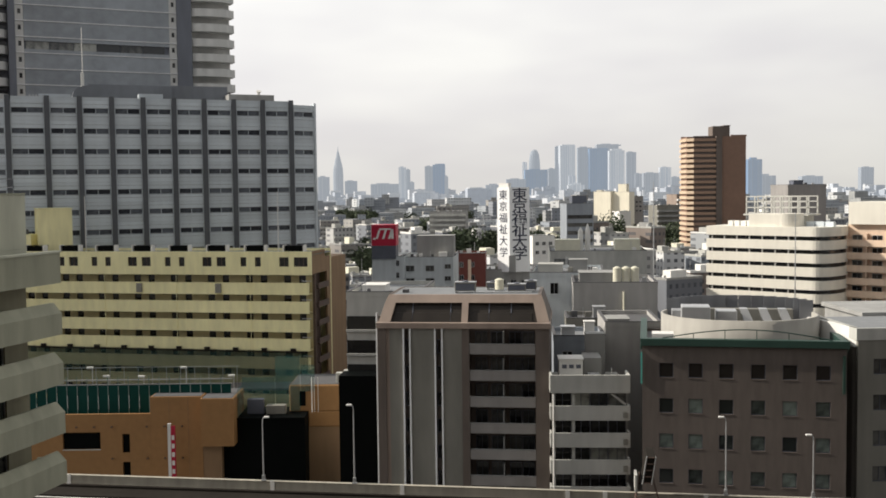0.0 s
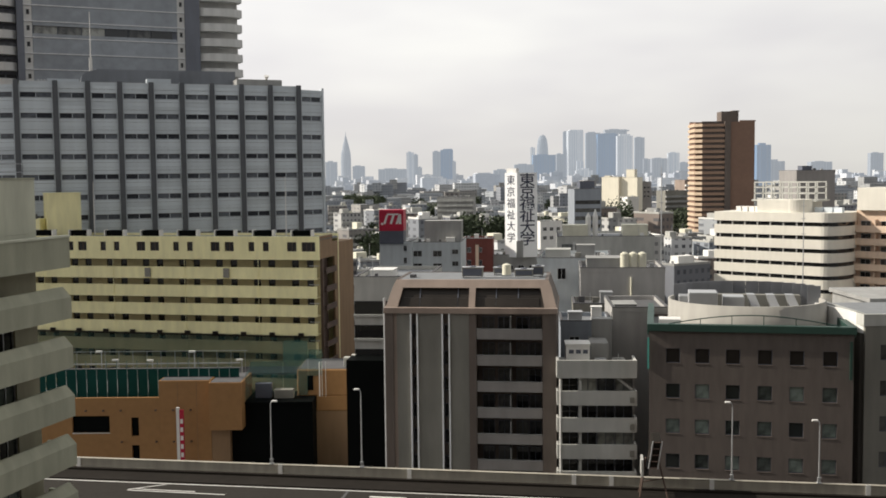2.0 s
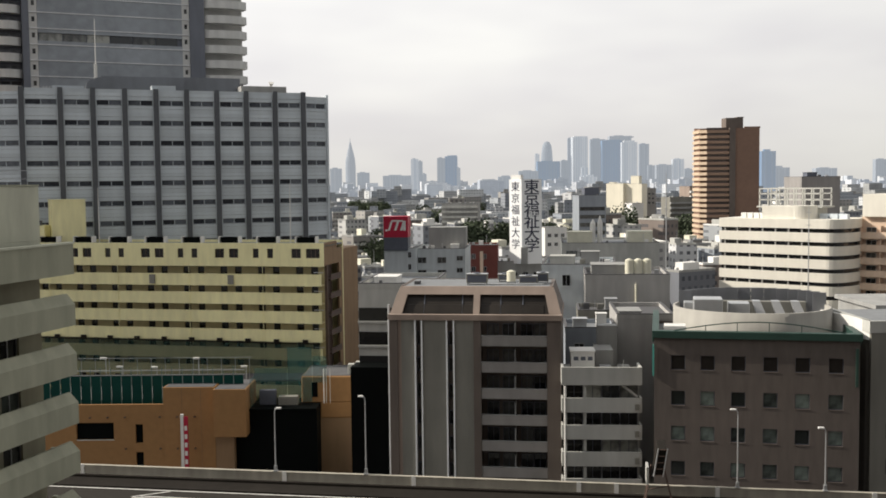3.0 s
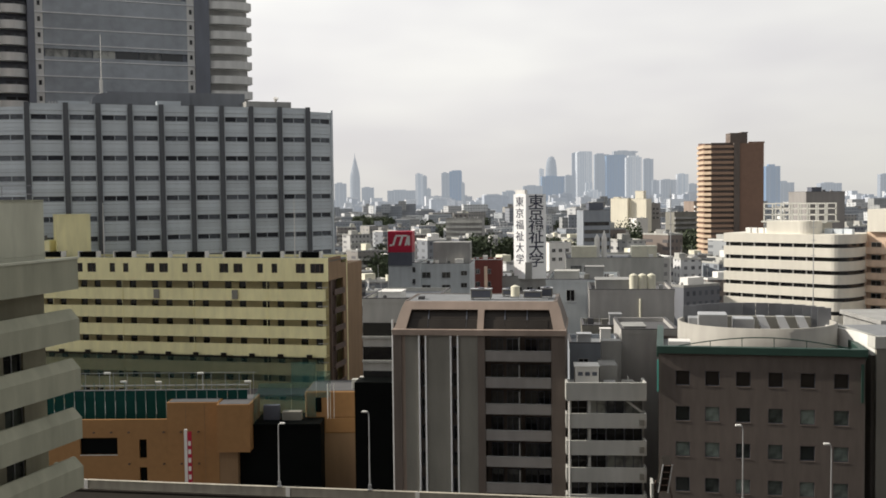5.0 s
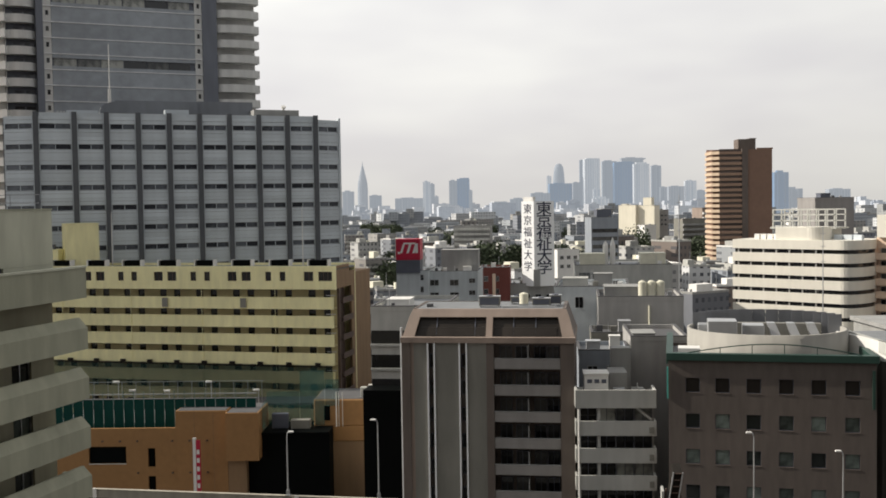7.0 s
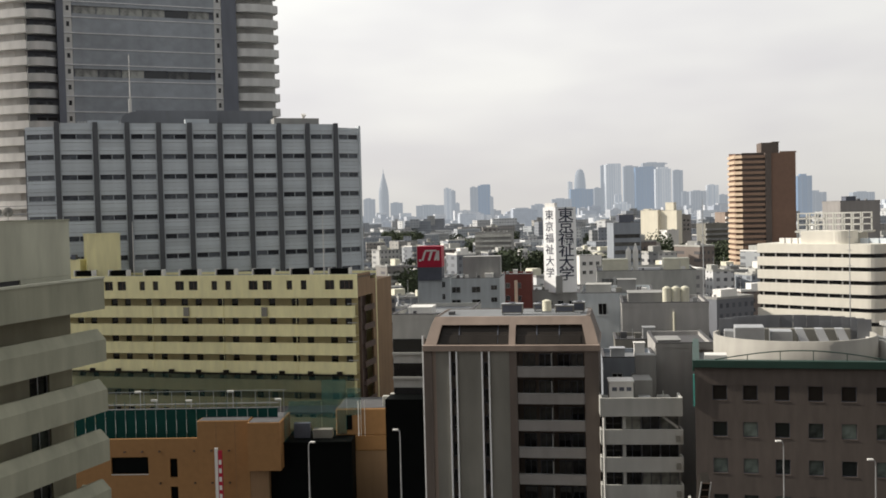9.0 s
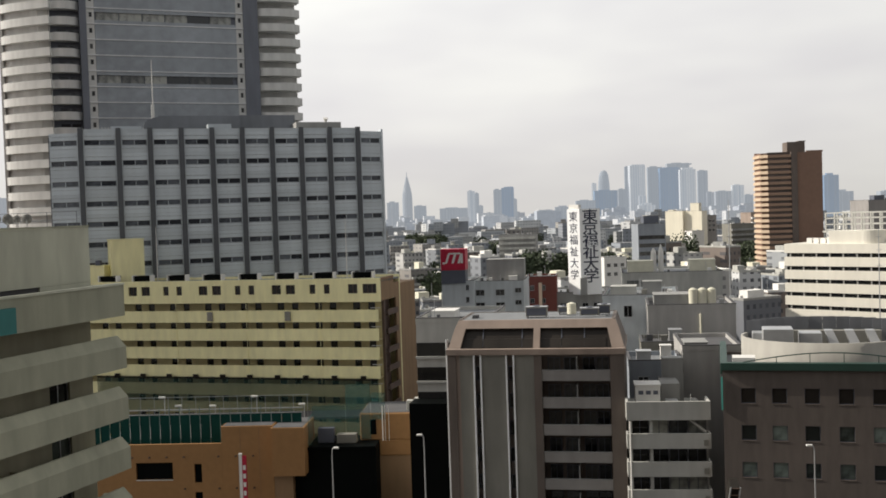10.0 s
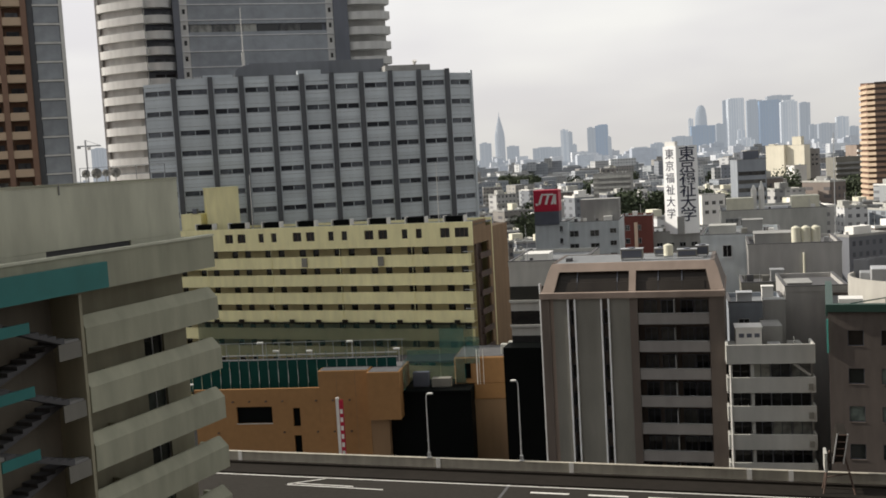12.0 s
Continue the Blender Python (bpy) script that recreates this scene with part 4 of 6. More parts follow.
part("tie", rod(bmesh.new(), (0, 0, 66), (8, 0, 62.8), 0.12, 6), STEEL, ob)


# ---- brown apartment house with the sloped glazed top ----
def brown_house():
    rz = -7.0
    a = radians(rz)
    W = 18.6
    o = thing("apartment_building", 11.15 - W * math.cos(a), 110.5 - W * math.sin(a), 0, rz, "brown and grey apartment house with a sloped glazed top storey", "building")
    D = 12.0
    TOP = 27.0
    # blank grey half with slots, balcony half
    part("side_wall", B((0, 0.5, 0.3, D, 0, TOP), (W - 0.5, W, 0.3, D, 0, TOP), (0.51, W - 0.51, D - 0.4, D, 0, TOP)), BROWNTILE, o)
    part("corner_column", B((0, 0.9, -0.1, 0.29, 0, TOP)), BROWNTILE, o)
    part("corner_column", B((0.91, 1.3, 0.05, 0.45, 0, TOP)), MAUVE, o)
    for x0, x1 in ((1.31, 2.74), (3.66, 6.19), (7.16, 9.2)):
        part("grey_panel", B((x0, x1, 0.0, 0.4, 0, TOP)), GREYPANEL, o)
    for x0, x1 in ((2.75, 3.65), (6.2, 7.15)):
        part("slot_back", B((x0, x1, 0.8, 0.95, 0, TOP)), BROWNTILE, o)
        part("slot_edge", B((x0 + 0.02, x0 + 0.17, -0.22, 0.1, 0, TOP)), SIGNWHITE, o, "white metal strip")
        part("slot_edge", B((x1 - 0.17, x1 - 0.02, -0.22, 0.1, 0, TOP)), SIGNWHITE, o, "white metal strip")
        for k in range(9):
            window(o, x0 + 0.2, 1.0 + k * 2.9, x1 - x0 - 0.4, 1.5, SIGNGREY, GLASSDEEP, 0.55, 0, 0.1)
    part("mid_column", B((9.21, 10.0, -0.12, 0.4, 0, TOP)), BROWNTILE, o)
    part("end_column", B((W - 1.5, W, -0.12, 0.29, 0, TOP)), BROWNTILE, o)
    part("balcony_back", B((10.01, W - 1.51, 1.9, 2.1, 0, TOP)), BROWNTILE, o)
    for k in range(9):
        z = 25.3 - k * 2.865
        b = part("balcony", B((10.01, W - 1.51, 0.0, 0.16, z - 1.1, z), (10.01, W - 1.51, 0.17, 1.88, z - 1.1, z - 0.92)), GREYBAL, o, bevel=0.0)
        part("top_rail", B((10.01, W - 1.51, -0.03, 0.19, z, z + 0.05)), STEEL, b)
        part("divider", B((13.6, 13.68, 0.2, 1.88, z - 0.9, z + 1.3)), CONCRETE, b, "grey balcony divider")
        for x in (10.5, 12.2, 14.2, 15.6):
            window(b, x, z - 0.85, 1.3, 2.0, SIGNGREY, GLASS, 1.72, 1, 0.05)
        part("air_unit", B((10.15, 10.75, 0.9, 1.3, z - 0.9, z - 0.25)), WHITE, b)
    # sloped top storey
    Z0, Z1 = TOP, 30.3
    part("cornice", B((-0.1, W + 0.1, -0.3, 0.5, TOP, TOP + 0.6), (W - 0.5, W + 0.1, 0.51, D, TOP, TOP + 0.6), (-0.1, 0.4, 0.51, D, TOP, TOP + 0.6)), MAUVE, o)

    def slope(name, x0a, x1a, x0b, x1b, za, zb, off, mat):
        ya, yb = 0.2 + (za - Z0) * 0.62 + off, 0.2 + (zb - Z0) * 0.62 + off
        bm = bmesh.new()
        v = [bm.verts.new(p) for p in ((x0a, ya, za), (x1a, ya, za), (x1b, yb, zb), (x0b, yb, zb), (x0a, ya + 0.4, za), (x1a, ya + 0.4, za), (x1b, yb + 0.4, zb), (x0b, yb + 0.4, zb))]
        for f in ((0, 1, 2, 3), (7, 6, 5, 4), (0, 4, 5, 1), (1, 5, 6, 2), (2, 6, 7, 3), (3, 7, 4, 0)):
            bm.faces.new([v[i] for i in f])
        return part(name, bm, mat, o)

    e = 0.9
    zi, zt = Z0 + 0.6, Z1
    slope("sloped_glazing", 1.3, W - 1.3, 1.6, W - 1.6, zi, zt - 0.7, 0.5, DARKGLASS)
    slope("top_band", 0.55, W - 0.55, e, W - e, zt - 0.72, zt + 0.12, 0, MAUVE)
    slope("sloped_pier", 0.0, 1.3, 0.55, 1.75, zi, zt - 0.72, 0, MAUVE)
    slope("sloped_pier", W - 1.3, W, W - 1.75, W - 0.55, zi, zt - 0.72, 0, MAUVE)
    slope("sloped_pier", 9.1, 9.8, 9.1, 9.8, zi, zt - 0.72, 0, MAUVE)
    for x in (3.6, 7.8, 12.0, 14.4):
        slope("glazing_bar", x, x + 0.1, x, x + 0.1, zi, zt - 0.72, 0.42, SIGNGREY)
    slope("parapet_wall", 1.9, W - 1.9, 1.9, W - 1.9, zi, zi + 0.9, 0.42, DARKGLASS)
    # side slopes as tapered solids
    for sx, x0, x1 in ((1, 0, 0.9), (-1, W, W - 0.9)):
        bm = bmesh.new()
        prof = [(x0, 0.6, Z0 + 0.6), (x0, D, Z0 + 0.6), (x1, D - 1, Z1 + 0.12), (x1, 2.4, Z1 + 0.12)]
        v = [bm.verts.new(p) for p in prof] + [bm.verts.new((p[0] + sx * 0.4, p[1], p[2])) for p in prof]
        for f in ((0, 1, 2, 3), (7, 6, 5, 4), (0, 4, 5, 1), (1, 5, 6, 2), (2, 6, 7, 3), (3, 7, 4, 0)):
            bm.faces.new([v[i] for i in f])
        bmesh.ops.recalc_face_normals(bm, faces=bm.faces)
        part("side_slope", bm, BROWNTILE, o)
    part("roof", B((1.3, W - 1.3, 2.7, D - 1, Z1 - 0.1, Z1 + 0.1)), ROOF, o)
    part("roof_kerb", B((0.9, W - 0.9, D - 1.0, D - 0.8, Z1 - 0.1, Z1 + 0.16), (0.9, 1.1, 2.6, D - 1.01, Z1 - 0.1, Z1 + 0.16), (W - 1.1, W - 0.9, 2.6, D - 1.01, Z1 - 0.1, Z1 + 0.16)), BROWNTILE, o)
    for x, y, w, h in ((9.2, 4.6, 2.3, 0.95), (14.9, 5.0, 2.0, 0.7), (16.4, 6.6, 1.3, 0.9), (12.0, 8.2, 1.4, 0.6)):
        unit = part("air_unit", B((x - w / 2, x + w / 2, y - 0.6, y + 0.6, Z1 + 0.32, Z1 + 0.32 + h)), GREYPANEL, o, "grey rooftop air unit", bevel=0.03)
        part("top_cover", B((x - w / 2 - 0.04, x + w / 2 + 0.04, y - 0.64, y + 0.64, Z1 + 0.325 + h, Z1 + 0.4 + h)), STEEL, unit)
        part("fan_grille", rod(bmesh.new(), (x, y, Z1 + 0.4 + h), (x, y, Z1 + 0.5 + h), 0.36, 16), SIGNGREY, unit)
        part("front_louvre", B((x - w / 2 + 0.1, x + w / 2 - 0.1, y - 0.625, y - 0.602, Z1 + 0.42, Z1 + 0.22 + h)), SIGNGREY, unit)
        for fx in (x - w / 2 + 0.12, x + w / 2 - 0.12):
            part("foot", B((fx - 0.06, fx + 0.06, y - 0.6, y + 0.6, Z1 + 0.1, Z1 + 0.32)), STEEL, unit)
    tank = part("roof_tank", rod(bmesh.new(), (12.9, 6.0, Z1 + 0.35), (12.9, 6.0, Z1 + 1.45), 0.5, 18), CREAM, o, "small cream roof tank")
    part("lid", rod(bmesh.new(), (12.9, 6.0, Z1 + 1.45), (12.9, 6.0, Z1 + 1.6), 0.5, 18, 0.15), CREAM, tank)
    part("stand", B((12.4, 13.4, 5.5, 6.5, Z1 + 0.1, Z1 + 0.35)), STEEL, tank)
    part("roof_hatch", B((2.1, 2.7, 4.4, 5.4, Z1 + 0.1, Z1 + 0.45)), ROOFDARK, o)
    part("roof_pipe", rod(bmesh.new(), (10.6, 4.0, Z1 + 0.22), (16.6, 4.0, Z1 + 0.22), 0.08), STEEL, o)
    part("flue", rod(bmesh.new(), (-0.25, 1.2, 0), (-0.25, 1.2, TOP + 1.5), 0.16), STEEL, o, "grey vertical flue pipe")
    return o


brown_house()


# ---- small white balcony house ----
def white_house():
    o = thing("apartment_building", 10.95, 108.3, 0, -3.5, "narrow off-white house with solid balcony bands", "building")
    W = 8.35
    part("body", B((0.3, W - 0.1, 1.6, 11, 0, 20.6)), PALE, o)
    part("top_band", B((0, W, 0, 0.25, 20.5, 22.4), (0, 0.25, 0.26, 3, 20.5, 22.4), (W - 0.25, W, 0.26, 3, 20.5, 22.4), (0.26, W - 0.26, 0.26, 11, 20.62, 20.8)), PALE, o, bevel=0.02)
    for k in range(7):
        z = 19.15 - k * 2.86
        b = part("balcony", B((0, W, 0, 0.2, z - 1.55, z), (0.01, W - 0.01, 0.21, 1.59, z - 1.55, z - 1.35), (0, 0.2, 0.21, 1.59, z - 1.34, z), (W - 0.2, W, 0.21, 1.59, z - 1.34, z)), PALE, o, bevel=0.02)
        part("air_unit", B((W - 0.75, W - 0.3, -0.3, -0.02, z - 1.2, z - 0.6)), GREYPANEL, b)
        for x in (0.45, 2.4, 4.3, 6.2):
            window(o, x, z - 1.1, 1.85, 2.55, SIGNGREY, GLASSPALE if k == 0 and x > 2 or k == 2 and x > 4 else GLASSDEEP, 1.5, 1, 0.02)
        part("post", B((0.25, 0.55, 0.3, 0.6, z, z + 1.3)), PALE, b)
        part("post", B((2.3, 2.6, 0.3, 0.6, z, z + 1.3)), PALE, b)
    bm = bmesh.new()
    rod(bm, (6.4, 0.5, 20.4), (7.9, 0.5, 19.2), 0.14)
    part("stay", bm, PALE, o)
    part("plant_cabinet", B((1.1, 3.6, 2.5, 5, 20.8, 23.6), (1.0, 3.7, 2.4, 5.1, 23.6, 23.75)), WHITE, o, "white rooftop cabinet with louvres")
    for i in range(3):
        part("louvre", B((1.4 + i * 0.75, 1.9 + i * 0.75, 2.46, 2.49, 22.7, 23.1)), SIGNGREY, o)
    part("roof_stair", B((3.9, 5.8, 5, 9, 20.8, 23.4), (4.4, 6.6, 9.1, 10.9, 20.8, 25.5)), CONCRETE, o)
    part("roof_unit", B((4.2, 5.4, 2.8, 4, 20.8, 22.0)), STEEL, o)
    part("rail", rod(bmesh.new(), (6.6, 2, 20.8), (6.6, 2, 22.8), 0.05), STEEL, o)
    part("drain_pipe", rod(bmesh.new(), (0.35, -0.12, 0), (0.35, -0.12, 20.4), 0.08), WHITE, o, "white drain pipe")
    return o


white_house()


# ---- dark brown office block with green roof edge and drum ----
LOUVRE = surface("grey_metal_louvre", (0.22, 0.23, 0.25), 0.45, metal=0.3, streak=0.1)
DRUMWALL = surface("weathered_screen_wall", (0.40, 0.385, 0.35), 0.8, streak=0.12)


def dark_block():
    o = thing("office_building", 20.1, 105.6, -0.25, -11.0, "dark brown tiled block with square windows and a green roof edge", "building")
    W, D = 19.8, 17.0
    cols = (1.7, 4.6, 7.6, 10.7, 13.75, 16.9)
    rows = [22.85 - k * 3.63 for k in range(7)]
    holes = [(x, x + 1.4, z, z + 1.5) for z in rows for x in cols if z > 0.2]
    part("front_wall", holed(W, 0, 26.1, holes, 0.35), DARKBRICK, o)
    part("side_wall", B((0, 0.35, 0.36, D, 0, 25.6), (W - 0.35, W, 0.36, D, 0, 25.6), (0.36, W - 0.36, D - 0.35, D, 0, 25.6)), DARKBRICK, o)
    for xa, xb, za, zb in holes:
        w = window(o, xa, za, 1.4, 1.5, SIGNGREY, DARKGLASS if za > 22 or random.random() < 0.22 else GLASSGREEN, 0.0, 0, 0.18)
        part("sill", B((-0.06, 1.46, -0.22, 0.0, -0.08, -0.005)), DARKBRICK, w)
    part("roof", B((0.36, W - 0.36, 0.36, D - 0.36, 25.0, 25.3)), ROOF, o)
    part("roof_edge", B((-0.2, W + 0.2, -0.35, 0.5, 26.11, 26.85), (-0.2, 0.5, 0.51, D, 25.61, 26.85), (W - 0.5, W + 0.2, 0.51, D, 25.61, 26.85)), GREENCOPPER, o, bevel=0.03)
    part("green_downpipe", B((-0.16, 0.0, -0.2, -0.04, 22.2, 25.4)), TEALBRIGHT, o, "bright teal downpipe")
    part("green_downpipe", B((W - 0.4, W - 0.15, -0.25, -0.03, 21.6, 25.4)), GREENCOPPER, o)
    arc = bmesh.new()
    pts = [(2.0 + 16.4 * i / 16, -0.1, 26.9 + 0.95 * math.sin(math.pi * i / 16)) for i in range(17)]
    for p_, q_ in zip(pts, pts[1:]):
        rod(arc, p_, q_, 0.06, 6)
    part("arched_rail", arc, GREENCOPPER, o)
    for i in range(3, 15, 3):
        part("rail_post", rod(bmesh.new(), (pts[i][0], -0.1, 26.85), pts[i], 0.04, 6), GREENCOPPER, o)
    # white drum with plant inside
    cx, cy, r = 10.3, 9.5, 8.3
    n = 48
    bm = bmesh.new()
    rings = []
    for rr in (r, r - 0.3):
        rings.append([(cx + rr * math.cos(i * math.tau / n), cy + rr * 0.86 * math.sin(i * math.tau / n)) for i in range(n)])
    lo = [[bm.verts.new((x, y, 25.3)) for x, y in ring] for ring in rings]
    hi = [[bm.verts.new((x, y, 28.4)) for x, y in ring] for ring in rings]
    for i in range(n):
        j = (i + 1) % n
        bm.faces.new((lo[0][i], lo[0][j], hi[0][j], hi[0][i]))
        bm.faces.new((lo[1][j], lo[1][i], hi[1][i], hi[1][j]))
        bm.faces.new((hi[0][i], hi[0][j], hi[1][j], hi[1][i]))
    for f in bm.faces:
        f.smooth = abs(f.normal.z) < 0.5
    part("drum_wall", bm, DRUMWALL, o, "round off-white rooftop screen wall")
    part("drum_floor", prism(bmesh.new(), rings[1], 26.4, 26.5), ROOFDARK, o)
    for x, y, w, d, h in ((5.6, 7.5, 3.0, 3.0, 2.9), (8.9, 9.0, 2.2, 2.4, 2.3), (3.8, 10.0, 1.3, 2.0, 2.2)):
        part("plant_unit", B((x - w / 2, x + w / 2, y - d / 2, y + d / 2, 26.5, 26.5 + h)), STEEL, o, "grey metal plant unit", bevel=0.06)
    for x in (11.2, 13.2, 15.2):
        part("cowl", prism_tilt(x), STEEL, o, "slanted metal air cowl")
    part("duct", B((7.4, 16.2, 11.5, 12.6, 26.5, 28.6)), GREYPANEL, o)
    for i in range(14):
        an = radians(15 + i * 11)
        part("drum_louvre", B((cx + (r - 0.8) * math.cos(an) - 0.7, cx + (r - 0.8) * math.cos(an) + 0.7, cy + (r - 0.8) * 0.86 * math.sin(an) - 0.06, cy + (r - 0.8) * 0.86 * math.sin(an) + 0.06, 26.5, 29.7)), LOUVRE, o)
    part("roof_hatch", B((1.0, 3.2, 2.2, 4.4, 25.3, 27.0)), WHITE, o)
    return o


def prism_tilt(x):
    """A slanted cowl: box leaning back."""
    bm = bmesh.new()
    v = [bm.verts.new(p_) for p_ in ((x - 0.1, 7.5, 26.5), (x + 1.0, 7.5, 26.5), (x + 1.0, 10.0, 26.5), (x - 0.1, 10.0, 26.5), (x - 0.9, 8.3, 29.0), (x - 0.1, 8.3, 29.0), (x - 0.1, 9.6, 29.0), (x - 0.9, 9.6, 29.0))]
    for f in ((3, 2, 1, 0), (4, 5, 6, 7), (0, 1, 5, 4), (1, 2, 6, 5), (2, 3, 7, 6), (3, 0, 4, 7)):
        bm.faces.new([v[i] for i in f])
    return bm


dark_block()


def right_block():
    o = thing("office_building", 41.3, 103.6, 0, 2, "brown-grey tiled block with a pale sloping parapet", "building")
    holes = [(x, x + 1.5, z, z + 1.6) for z in [22.9 - k * 3.63 for k in range(7)] for x in (1.6, 4.8, 8.0, 11.2) if z > 0.2]
    part("front_wall", holed(14, 0, 26.4, holes, 0.35), GREYPANEL, o)
    part("body", B((0, 14, 1.2, 18, 0, 26.3)), GREYPANEL, o)
    for xa, xb, za, zb in holes:
        window(o, xa, za, 1.5, 1.6, SIGNGREY, GLASS, 0.0, 1, 0.18)
    part("parapet", B((-0.2, 14.2, -0.1, 0.3, 26.41, 27.6), (-0.2, 0.3, 0.31, 18, 26.41, 27.6)), PALE, o)
    bm = bmesh.new()
    prism(bm, [(-1.8, 12.0), (0.0, 0.4), (0.25, 0.4), (-1.4, 12.0)], 25.6, 27.6)
    part("wedge_parapet", bm, WHITE, o, "white slanting parapet")
    part("roof", B((0.31, 14, 0.31, 17.9, 26.31, 26.5)), ROOF, o)
    part("upper_storey", B((8.8, 20, 18.1, 30, 0, 26.4), (8.4, 20.2, 18.05, 30.2, 26.4, 26.9)), CONCRETE, o)
    return o


right_block()


# ---- middle distance, one by one ----
def plain_house(name, label, x, y, rz, w, d, h, mat, windows=(), roof=ROOF, glass=GLASS, units=(), rim=0.6, group=""):
    """A flat-roofed house: body, parapet rim, roof, window rows (first x, step, count, z list, width, height) and rooftop units."""
    o = thing(name, x, y, 0, rz, label, "building", group)
    part("wall", B((0, w, 0, d, 0, h - rim)), mat, o)
    part("parapet", B((-0.05, w + 0.05, -0.05, 0.25, h - rim, h), (-0.05, w + 0.05, d - 0.25, d + 0.05, h - rim, h), (-0.05, 0.25, 0.26, d - 0.26, h - rim, h), (w - 0.25, w + 0.05, 0.26, d - 0.26, h - rim, h)), mat, o)
    part("roof", B((0.26, w - 0.26, 0.26, d - 0.26, h - rim + 0.005, h - rim + 0.1)), roof, o)
    for x0, step, n, zs, ww, wh in windows:
        for z in zs:
            for i in range(n):
                wd = window(o, x0 + i * step, z, ww, wh, STEEL, glass, -0.2, 1, 0.08)
                part("reveal", B((-0.12, ww + 0.12, -0.04, 0.1, -0.14, -0.005)), mat, wd)
    part("coping", B((-0.08, w + 0.08, -0.09, 0.28, h + 0.001, h + 0.09), (-0.08, 0.28, 0.29, d, h + 0.001, h + 0.09), (w - 0.28, w + 0.08, 0.29, d, h + 0.001, h + 0.09)), ROOFDARK, o, "dark parapet coping")
    # small vents, pipes and aerials on the free strip behind the parapet
    dice = random.Random(int(x * 10 + y * 7))
    for i in range(int(w / 2.2)):
        vx, vy, vs = dice.uniform(0.6, w - 1.6), dice.uniform(0.8, d * 0.35), dice.uniform(0.3, 0.9)
        if all(not (ux - 1.1 < vx < ux + uw + 0.2 and uy - 1.1 < vy < uy + ud + 0.2) for ux, uy, uw, ud, uh, um in units):
            vm = dice.choice((STEEL, ROOFDARK, WHITE, GREYPANEL))
            part("roof_vent", B((vx, vx + vs, vy, vy + 0.7, h - rim + 0.1, h + vs * 0.8), (vx + 0.05, vx + vs - 0.05, vy - 0.05, vy - 0.001, h + 0.05, h + vs * 0.7)), vm, o)
            if dice.random() < 0.35:
                part("aerial", rod(bmesh.new(), (vx - 0.3, vy + 0.3, h - rim + 0.1), (vx - 0.3, vy + 0.3, h + dice.uniform(1.0, 2.4)), 0.04, 6), STEEL, o)
    for ux, uy, uw, ud, uh, um in units:
        part("roof_unit", B((ux, ux + uw, uy, uy + ud, h - rim + 0.1, h + uh), (ux - 0.08, ux + uw + 0.08, uy - 0.08, uy + ud + 0.08, h + uh, h + uh + 0.12)), um, o)
    return o


# banded grey house left of the brown one
o = plain_house("office_building", "pale grey office block with ribbon windows and a light roof", -12.5, 133, -6, 9.5, 16, 29.0, PALE, units=((1.5, 3, 3, 4, 0.5, WHITE),))
for k in range(7):
    part("ribbon_window", B((0.0, 9.3, -0.08, -0.01, 24.2 - k * 3.1, 25.9 - k * 3.1)), GLASSDEEP, o)
    part("ledge", B((-0.1, 9.5, -0.3, -0.02, 23.9 - k * 3.1, 24.19 - k * 3.1)), PALE, o)
# black block added for the deep shade of the alley; no such annex
part("alley_shade_block", B((-0.4, 9.3, -4.0, -0.4, 0, 18.9)), BLACK, o, "black block standing in for the shaded alley")
# pale blue-grey house behind the brown one
plain_house("office_building", "pale blue-grey house with a single small window", 13.6, 165, -8, 11.5, 16, 28.6, PALEBLUE,
            windows=((3.2, 4, 1, (25.2,), 1.3, 1.8),), units=((1, 6, 4, 4, 0.8, PALE), (6, 8, 3, 3, 1.4, CONCRETE)))
# grey stepped houses
o = plain_house("office_building", "grey concrete block with cream tanks on its roof", 18.6, 150, -6, 12.0, 13, 28.3, WARMGREY, roof=ROOFDARK, units=((1.0, 4, 5, 5, 1.0, CONCRETE),))
part("drain_pipe", rod(bmesh.new(), (7.2, -0.2, 20), (7.2, -0.2, 27), 0.14), CREAM, o)
for i, x in enumerate((6.6, 7.9, 9.2)):
    t_ = thing("water_tank", 18.6 + x, 151.6, 28.0 - 0.2, 0, "cream cylindrical water tank on a flat roof", "water tank", "cream roof tanks")
    part("tank", rod(bmesh.new(), (0, 0, 0.25), (0, 0, 2.4), 0.6, 20), CREAM, t_)
    part("tank_cap", rod(bmesh.new(), (0, 0, 2.4), (0, 0, 2.65), 0.6, 20, 0.2), CREAM, t_)
    part("stand", B((-0.55, 0.55, -0.55, 0.55, -0.05, 0.25)), STEEL, t_)
plain_house("annex", "dark grey low annex with a flat roof", 16.4, 140, -5, 6.2, 8, 24.4, GREYPANEL, roof=ROOFDARK, units=((3.8, 3, 1.6, 2, 1.1, STEEL),))
plain_house("office_building", "blank grey concrete stair block", 19.2, 124, -4, 6.6, 12, 25.9, WARMGREY, roof=ROOFDARK, units=((0.3, 0.5, 2.6, 4, 0.2, CONCRETE),))
plain_house("annex", "blue-grey rooftop annex with ducts", 12.8, 122, -4, 6.0, 8, 24.6, surface("blue_grey_cladding", (0.30, 0.33, 0.37), streak=0.1), windows=((1.0, 2.2, 2, (22.0,), 1.2, 0.8),), units=((1, 2, 1.6, 1.6, 0.7, STEEL), (3.8, 3, 1.2, 1.2, 1.2, WHITE)))
